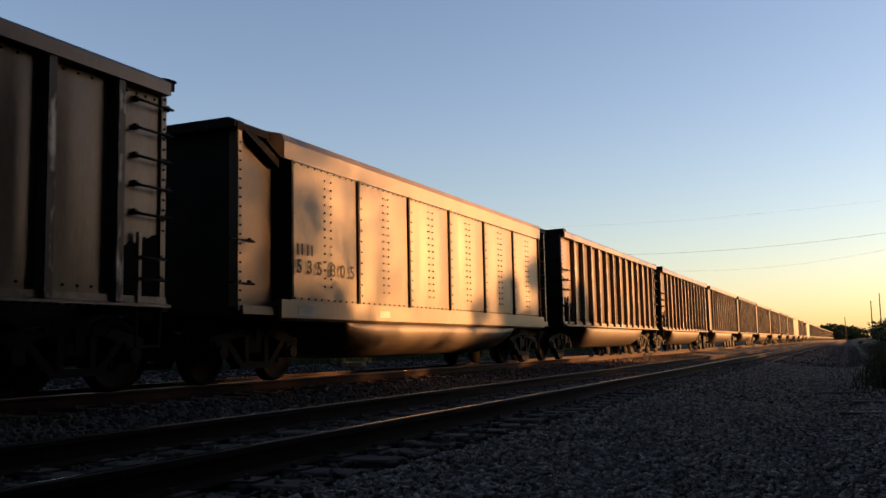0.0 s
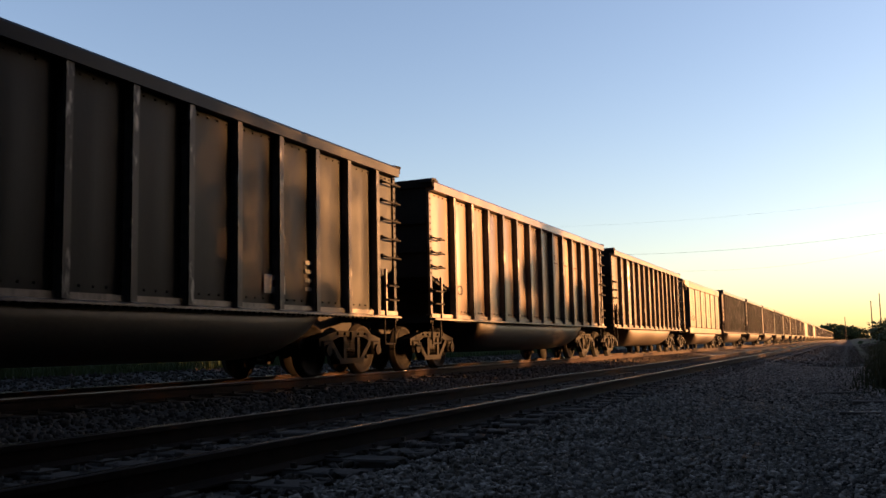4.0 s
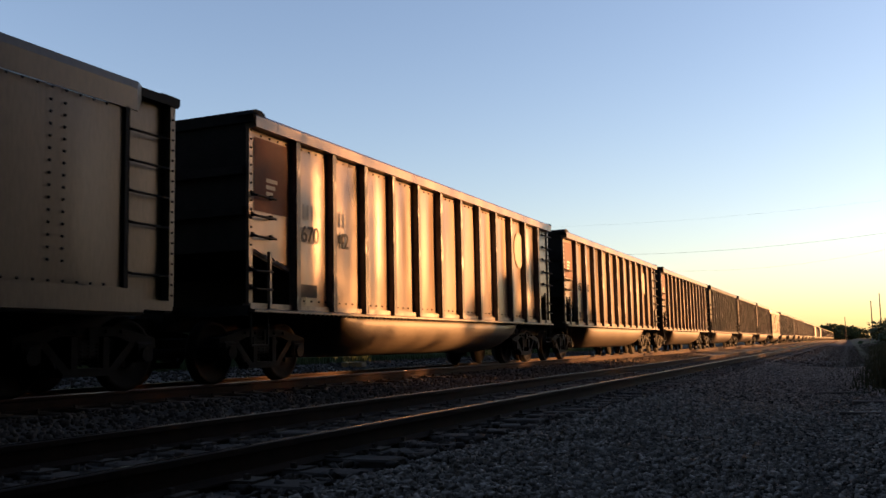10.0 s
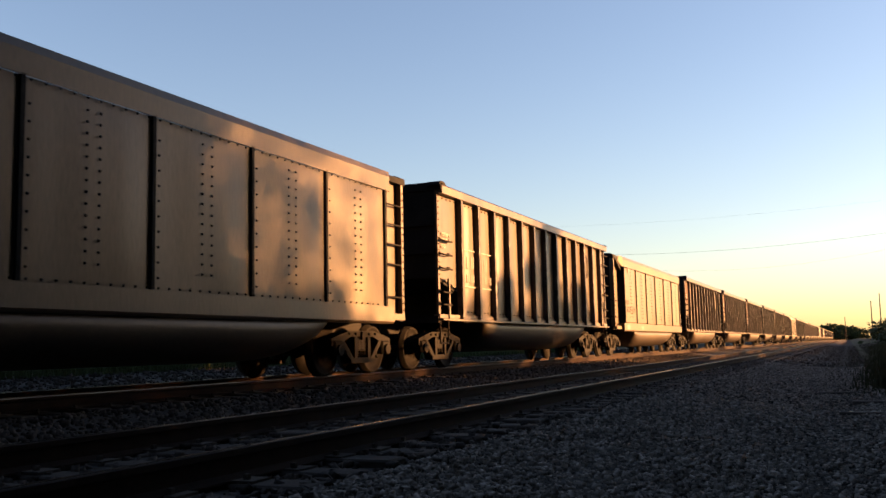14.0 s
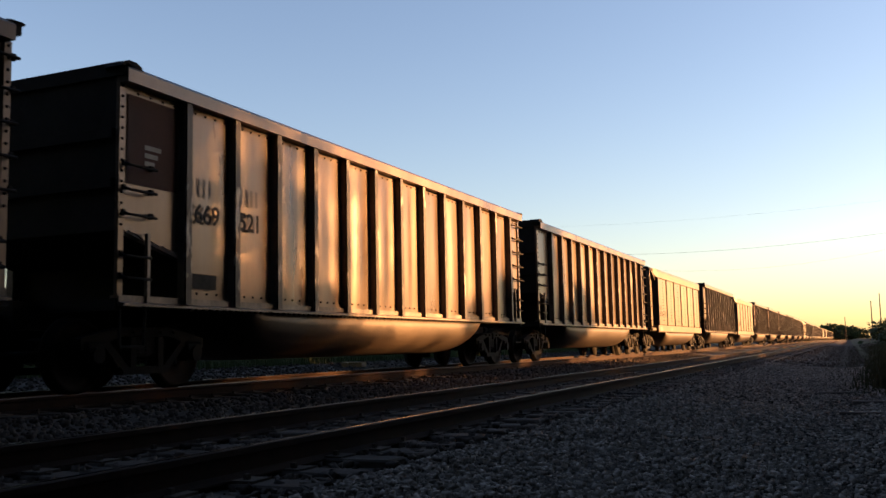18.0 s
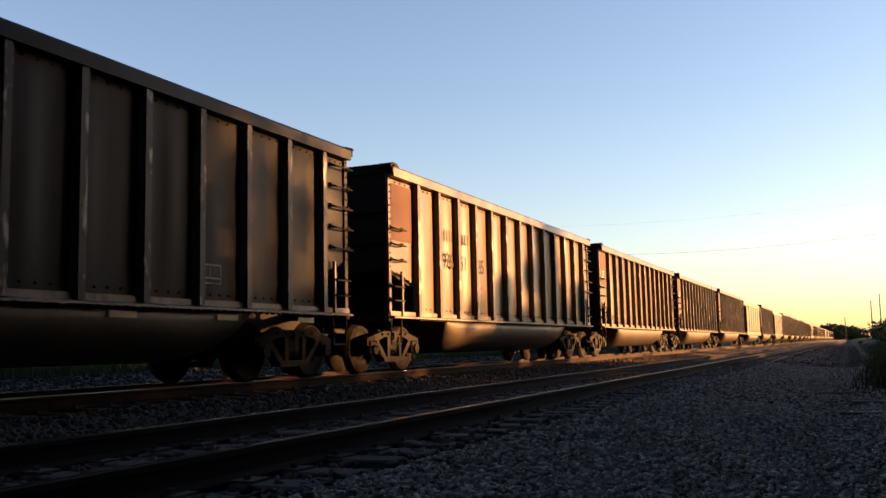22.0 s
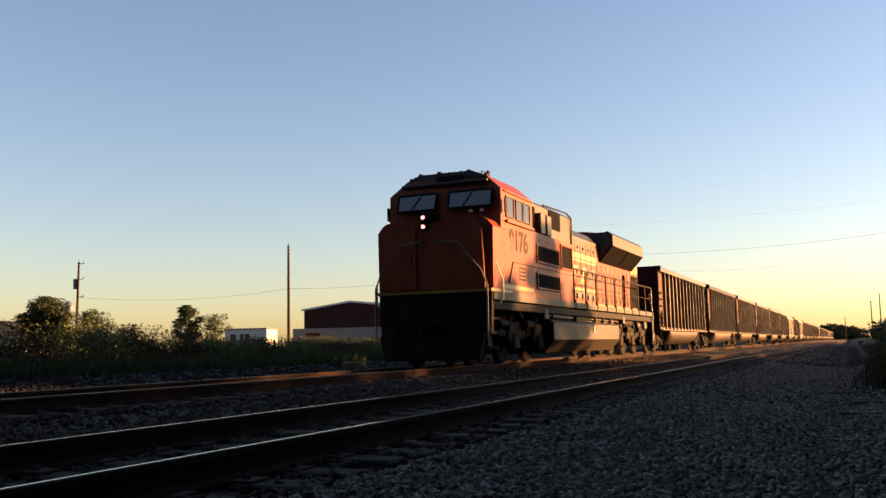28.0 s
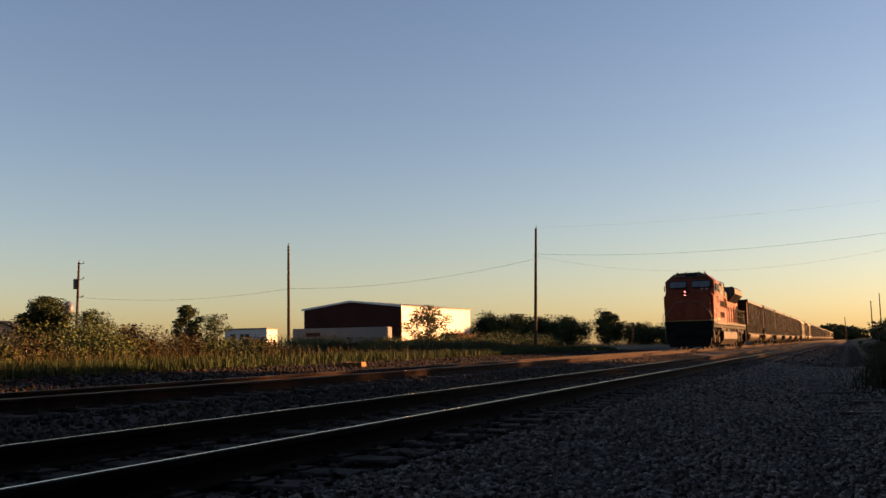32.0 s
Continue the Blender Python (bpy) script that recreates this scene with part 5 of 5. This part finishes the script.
# ---- buildings and trailers beyond the field ----
def warehouse():
    b = thing("warehouse", "dark red metal warehouse with a bright white side wall", "building", m=Matrix.Translation((-66.3, 134.5, 0.3)) @ pose(0, 0, 0, 0, 0, -3.7))
    W, L, He, Ha = 19.2, 26.0, 7.0, 8.1
    part("front_wall", prism([(-W, 0), (0, 0), (0, He), (-W / 2, Ha - 0.05), (-W, He)], 0, 0.2, "y"), WALLRED, b, "dark red front wall")
    part("rear_wall", prism([(-W, 0), (0, 0), (0, He), (-W / 2, Ha - 0.05), (-W, He)], L - 0.2, L, "y"), WALLRED, b)
    part("side_wall", box(-0.15, 0.0, 0.2, L - 0.2, 0, He), WALLWHITE, b, "white corrugated side wall")
    part("side_wall", box(-W, -W + 0.15, 0.2, L - 0.2, 0, He), WALLRED, b)
    me = mesh_of("siding_rib", box(0.0, 0.05, -0.06, 0.06, 0.1, He - 0.1), WALLWHITE)
    for i in range(52):
        shared("siding_rib", me, b, pose(0, 0.45 + 0.49 * i, 0))
    me = mesh_of("siding_rib", box(-0.06, 0.06, -0.04, 0.0, 0.1, He - 0.1), WALLRED)
    for i in range(24):
        shared("siding_rib", me, b, pose(-0.6 - 0.78 * i, 0, 0))
    for s in (0, 1):
        xa, xb = (-W / 2, 0.3) if s == 0 else (-W / 2, -W - 0.3)
        part("roof_slope", prism([(xa, Ha), (xb, He - 0.02), (xb, He + 0.13), (xa, Ha + 0.15)], -0.3, L + 0.3, "y"), GREYPAINT, b, "grey metal roof")
        part("roof_trim", prism([(xa, Ha - 0.12), (xb, He - 0.16), (xb, He + 0.16), (xa, Ha + 0.18)], -0.36, -0.3, "y"), TRAILERM, b, "pale roof trim")
    part("lean_to", box(0.0, 2.5, 15.5, 24.5, 0, 2.6), WALLRED, b, "low dark lean-to")
    return b


warehouse()


def trailer(m, L, H, label, ribs=0):
    t = thing("box_trailer", label, "trailer", "parked trailers", m=m)
    part("body", box(0, 2.6, 0, L, 0.9, H, bev=0.04), TRAILERSHADE, t)
    part("chassis", box(0.3, 2.3, 0.3, L - 0.3, 0.7, 0.9), BLACK, t)
    for y in (1.4, 2.6, L - 2.0):
        for x in (0.25, 2.35):
            part("wheel", rod((x - 0.14, y, 0.5), (x + 0.14, y, 0.5), 0.5, 16), BLACK, t)
    part("rear_door", box(0.08, 1.28, -0.03, 0.0, 1.0, H - 0.1), TRAILERSHADE, t)
    part("rear_door", box(1.32, 2.52, -0.03, 0.0, 1.0, H - 0.1), TRAILERSHADE, t)
    for i in range(ribs):
        part("side_post", box(2.6, 2.63, 0.5 + i * (L - 1) / ribs, 0.58 + i * (L - 1) / ribs, 0.95, H - 0.05), TRAILERSHADE, t)
    return t


tl = trailer(Matrix.Translation((-55.6, 108.8, 0.35)) @ pose(0, 0, 0, 0, 0, 105.5), 13.0, 3.0, "long white box trailer parked in the field", 12)
part("painted_mark", box(-0.006, 0.0, 9.2, 11.2, 1.9, 2.4), REDOX, tl, "faded red lettering panel")
trailer(Matrix.Translation((-69.2, 108.5, 0.35)) @ pose(0, 0, 0, 0, 0, -25), 6.5, 2.9, "small white box truck body beside the trailer")

of = thing("site_office", "low white site office with dark windows", "building", m=Matrix.Translation((-64.9, 94.6, 0.4)) @ pose(0, 0, 0, 0, 0, 16))
part("wall", box(-5.3, 0, 0, 0.15, 0, 2.75), TRAILERM, of, "white front wall")
part("wall", box(-5.3, 0, 4.0, 4.15, 0, 2.75), TRAILERM, of)
part("wall", box(-0.15, 0.0, 0.15, 4.0, 0, 2.75), TRAILERM, of)
part("wall", box(-5.3, -5.15, 0.15, 4.0, 0, 2.75), TRAILERM, of)
part("roof", box(-5.4, 0.1, -0.1, 4.25, 2.75, 2.9), GREYPAINT, of)
for xa, xb in ((-4.6, -3.9), (-3.4, -2.9), (-2.75, -2.2)):
    part("window", box(xa, xb, -0.03, 0.0, 0.9, 2.2), glassm, of, "dark window")

ho = thing("house", "small peach house with a dark gable roof", "house", m=pose(-91.5, 79, 0.4, 0, 0, 20))
part("wall", prism([(-4, 0), (3, 0), (3, 2.9), (-0.5, 4.1), (-4, 2.9)], 0, 7, "y"), mat("peach_stucco", (0.42, 0.30, 0.2), (0.5, 0.36, 0.25), 0.9, 0, 1, 0.1, 15), ho, "peach gable wall")
for xa, xb in ((-0.5, 3.4), (-0.5, -4.4)):
    part("roof", prism([(xa, 4.15), (xb, 2.78), (xb, 2.95), (xa, 4.35)], -0.4, 7.4, "y"), BLACK, ho, "dark shingle roof")
wt = thing("round_tank", "pale blue round tank above the trees", "tank", m=pose(-93.0, 90.6, 0.3))
bm = bmesh.new()
bmesh.ops.create_uvsphere(bm, u_segments=16, v_segments=10, radius=0.75, matrix=Matrix.Translation((0, 0, 6.2)) @ Matrix.Diagonal((1, 1, 1.35, 1)))
part("vessel", bm, mat("pale_blue_paint", (0.07, 0.085, 0.13), (0.10, 0.12, 0.17), 0.5, 0, 1, 0.05, 10), wt, smooth=True)
part("support", rod((0, 0, 0), (0, 0, 5.4), 0.2, 10), GREYPAINT, wt)
fh = thing("far_house", "dark red-roofed house far beyond the bank", "house", m=pose(8.0, 252, 0.8, 0, 0, 10))
part("wall", box(-2, 4, 0, 6, 0, 1.6), WALLRED, fh)
part("roof", prism([(-2.4, 1.5), (1, 2.7), (4.4, 1.5)], -0.4, 6.4, "y"), REDOX, fh, "red-brown gable roof")
# scrap beside the far track
# pale tan that puts the pile's sunlit look into the wood colour
SUNLITWOOD = mat("sunlit_tan_wood", (0.13, 0.078, 0.032), (0.2, 0.125, 0.05), 0.85, 0, 3, 0.4, 30, (3, 0.4, 3))
rk = thing("tie_pile", "short pile of discarded ties beside the track", "tie pile", m=pose(-17.0, 29.5, -0.14, 0, 0, 20))
for i, (x, z) in enumerate(((0, 0.0), (0.26, 0.0), (0.52, 0.0))):
    part("tie", box(x, x + 0.23, 0, 1.1, z, z + 0.18, bev=0.01), SUNLITWOOD, rk)
me = mesh_of("fallen_tie", box(-0.6, 0.6, -0.11, 0.11, -0.05, 0.1, bev=0.015), TIEM)
for x, y, rz, L in ((-0.1, 17.2, 4, 0.8), (0.15, 12.4, -5, 0.5), (0.35, 14.4, 3, 0.6)):
    ob = tagged(new("fallen_tie", me), "old dark tie lying half buried in the gravel", "railway tie", "fallen ties")
    ob.matrix_basis = Matrix.Translation((x, y, height(x, y) - 0.035)) @ pose(0, 0, 0, 0, 0, rz) @ Matrix.Diagonal((L, 1, 0.8, 1))
plain = "weathered bare aluminium coal gondola with outside ribs and a rounded tub"
for k in range(8, 40):
    flat = k in (14, 17)
    if k == 8:
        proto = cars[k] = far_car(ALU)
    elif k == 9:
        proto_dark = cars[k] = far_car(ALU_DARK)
    elif k == 14:
        proto_flat = cars[k] = far_car(CREAM, True)
    elif flat:
        cars[k] = copy_thing(proto_flat, Matrix())
    else:
        cars[k] = copy_thing(proto_dark if k % 3 == 0 else proto, Matrix())


def digits(c, text, y, z, size, m=None):
    letters(text, size, m or LETTERM, c, "car_number", "painted car number", facing(1.512, y, z), 0.006)


def red_panel(c):
    mark(c, 0.2, 1.1, 2.52, 3.62, REDOX, "bar", 1.475)
    for i in range(3):
        mark(c, 0.5, 0.5 + 0.3 - 0.06 * i, 2.98 - 0.1 * i, 3.04 - 0.1 * i, FADEW, "bar", 1.479)


def name_bars(c, y, z, h, n, m, w=0.19, gap=0.26):
    """Lettering that is not spelt out: plain upright bars of its size."""
    for i in range(n):
        for a, b in ((0.0, 0.3), (0.62, 0.92)):
            mark(c, y + gap * i + a * w, y + gap * i + b * w, z + h * 0.08, z + h * 0.92, m, "bar", 1.512)


def placard(c, y, z):
    """A white outlined table with two grey fields."""
    mark(c, y, y + 0.48, z, z + 0.27, FADEW)
    for a, b, lo, hi in ((0.02, 0.23, 0.09, 0.25), (0.25, 0.46, 0.09, 0.25), (0.02, 0.46, 0.02, 0.07)):
        mark(c, y + a, y + b, z + lo, z + hi, ALU_DARK, "bar", 1.505)


for k in range(-10, 8):
    if k in (5, -2, -4):
        cars[k] = c = flat_car("cream smooth-sided coal gondola with rows of rivets, faded and dusty")
        for ch, y in zip({5: "535805", -2: "535741", -4: "536392"}[k], (1.4, 1.7, 2.0, 2.42, 2.74, 3.06)):
            letters(ch, 0.3, LETTERM, c, "car_number", "faded dark car number", facing(1.618, y, 1.75), 0.006)
        for y in (1.33, 1.62):
            for a in (0.0, 0.13):
                mark(c, y + a, y + a + 0.05, 1.94, 2.12, LETTERM, "bar", 1.615)
        if k == -2:
            mark(c, 1.95, 2.1, 3.2, 3.38, FADEW, "bar", 1.61)
    elif k in (2, -9, -10):
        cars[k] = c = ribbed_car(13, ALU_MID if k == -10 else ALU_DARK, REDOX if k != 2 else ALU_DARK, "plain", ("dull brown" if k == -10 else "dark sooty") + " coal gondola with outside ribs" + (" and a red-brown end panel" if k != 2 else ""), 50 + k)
        if k == 2:
            mark(c, 1.45, 2.1, 2.5, 3.5, FADEW, "lobes", 1.5)
            mark(c, 10.3, 10.85, 1.32, 1.6, FADEW); mark(c, 10.5, 10.62, 1.42, 1.52, REDOX, "bar", 1.506)
            for i in range(4):
                mark(c, 11.42, 11.85, 1.4 + 0.14 * i, 1.46 + 0.14 * i, FADEW)
        if k == -9:
            for ya, yb, za, zb, m in ((2.38, 3.0, 2.45, 2.82, GREYPAINT), (2.38, 3.0, 1.97, 2.34, ALU_MID), (3.42, 4.04, 2.45, 2.82, GREYPAINT), (3.42, 4.04, 1.97, 2.34, ALU_MID), (4.44, 5.03, 1.97, 2.34, GHOST)):
                mark(c, ya, yb, za, zb, m)
            for text, y in (("96", 2.68), ("36", 3.73), ("54", 4.73)):
                digits(c, text, y, 2.16, 0.4, FADEW)
            for text, y, z in (("LD LMT", 2.82, 1.54), ("LT WT", 2.80, 1.37), ("43900", 3.7, 1.37), ("242100", 3.7, 1.54)):
                digits(c, text, y, z, 0.13, FADEW)
            name_bars(c, 2.44, 2.52, 0.26, 2, FADEW, 0.2, 0.27); name_bars(c, 3.46, 2.52, 0.26, 2, FADEW, 0.2, 0.27)
            for i in range(6):
                mark(c, 3.02 + 2.02 * i, 3.48 + 2.02 * i, 0.9, 0.98, YELLOW, "bar", 1.475)
            placard(c, 10.66, 1.38)
            for i in range(3):
                mark(c, 0.42 + 0.1 * i, 0.9 - 0.06 * i, 3.42 - 0.17 * i, 3.5 - 0.17 * i, OLDRED, "bar", 1.475)
            part("painted_mark", box(-0.35, 0.35, -0.012, -0.008 + Y0, 3.42, 3.68), OLDPATCH, c, "dull pale patch on the end wall")
    else:
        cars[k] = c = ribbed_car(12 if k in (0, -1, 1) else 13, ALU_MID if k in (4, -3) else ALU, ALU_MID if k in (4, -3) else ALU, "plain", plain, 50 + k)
        if k in (1, 0, -1, -6, -7):
            red_panel(c)
            name_bars(c, 1.32, 2.52, 0.28, 2, OLDPATCH); name_bars(c, 2.4, 2.52, 0.28, 2, OLDPATCH)
            mark(c, 1.4, 1.9, 1.3, 1.5, LETTERM)
        if k in (1, 0, -1, -6):
            for text, y in zip({1: ("669", "070"), 0: ("668", "980"), -1: ("670", "042"), -6: ("669", "521")}[k], (1.68, 2.66)):
                digits(c, text, y, 2.29, 0.36)
        if k == -8:
            mark(c, 0.2, 1.1, 2.52, 3.62, REDOX, "bar", 1.475)
            for text, y in (("96", 2.88), ("51", 3.68), ("25", 4.74)):
                digits(c, text, y, 2.3, 0.46)
            name_bars(c, 2.62, 2.72, 0.28, 2, LETTERM, 0.2); name_bars(c, 3.5, 2.72, 0.28, 2, LETTERM, 0.24)
        if k == 4:
            mark(c, 2.33, 3.1, 1.2, 3.66, DKGREEN, "bar", 1.5)
            mark(c, 2.4, 2.95, 2.5, 3.55, WHITE, "lobes", 1.504)
            for z in (1.24, 1.79, 2.38):
                mark(c, 2.33, 3.08, z, z + 0.03, FADEW, "bar", 1.504)
        if k == 3:
            mark(c, 1.45, 1.8, 1.6, 1.82, LETTERM, "ring")
        if k == -3:
            mark(c, 11.72, 12.48, 2.62, 3.4, LETTERM, "ring")
        if k in (0, -1, -5):
            mark(c, 11.66, 12.42, 2.5, 3.42, OLDPATCH, "disc")
        if k == -3:
            for i, word in enumerate(("ROTARY", "COUPLER", "END")):
                letters(word, 0.11, FADEW, c, "stencil", "faded white stencilled words", facing(1.5, 0.47 if i < 2 else 0.33, 2.87 - 0.13 * i), 0.004)
            for ya, yb in ((1.32, 2.15), (2.36, 3.2)):
                mark(c, ya, yb, 2.63, 2.66, FADEW); mark(c, ya, yb, 1.8, 1.83, FADEW)
            name_bars(c, 1.35, 2.2, 0.34, 3, GREYPAINT); name_bars(c, 2.45, 2.2, 0.34, 2, GREYPAINT); name_bars(c, 1.35, 1.9, 0.22, 3, GREYPAINT); name_bars(c, 2.45, 1.9, 0.22, 3, GREYPAINT)
        if k in (-7, 3):
            for y in (8.68, 9.6, 10.65, 11.65):
                name_bars(c, y, 2.92, 0.2, 1, OLDRED, 0.34)
            for ya, yb in ((8.6, 9.3), (9.6, 10.3), (10.6, 11.4)):
                mark(c, ya, yb, 2.84, 2.88, OLDRED)
        if k == -7:
            mark(c, 5.58, 5.9, 1.55, 1.72, FADEW)
            placard(c, 10.6, 1.6)


def motions():
    times = [float(i) for i in range(0, 33)]
    for k, c in cars.items():
        c.animation_data_clear()
        walk(c, [(t, pose(X2, S_NEAR + PITCH * k + run(t), Z2)) for t in times])
    walk(loco, [(t, pose(X2, S_NEAR - 10 * PITCH - 11.75 + run(t), Z2)) for t in times])
    for group, r in ((spinners_car, R_CAR), (spinners_loco, R_LOCO)):
        if not group:
            continue
        steps = [i / 15 for i in range(0, 481)]
        walk(group[0], [(t, Matrix.Rotation(-run(t) / r, 4, "X")) for t in steps])
        act, slot = group[0].animation_data.action, group[0].animation_data.action_slot
        for w in group[1:]:
            w.rotation_mode = "QUATERNION"
            w.animation_data_create()
            w.animation_data.action = act
            w.animation_data.action_slot = slot


motions()
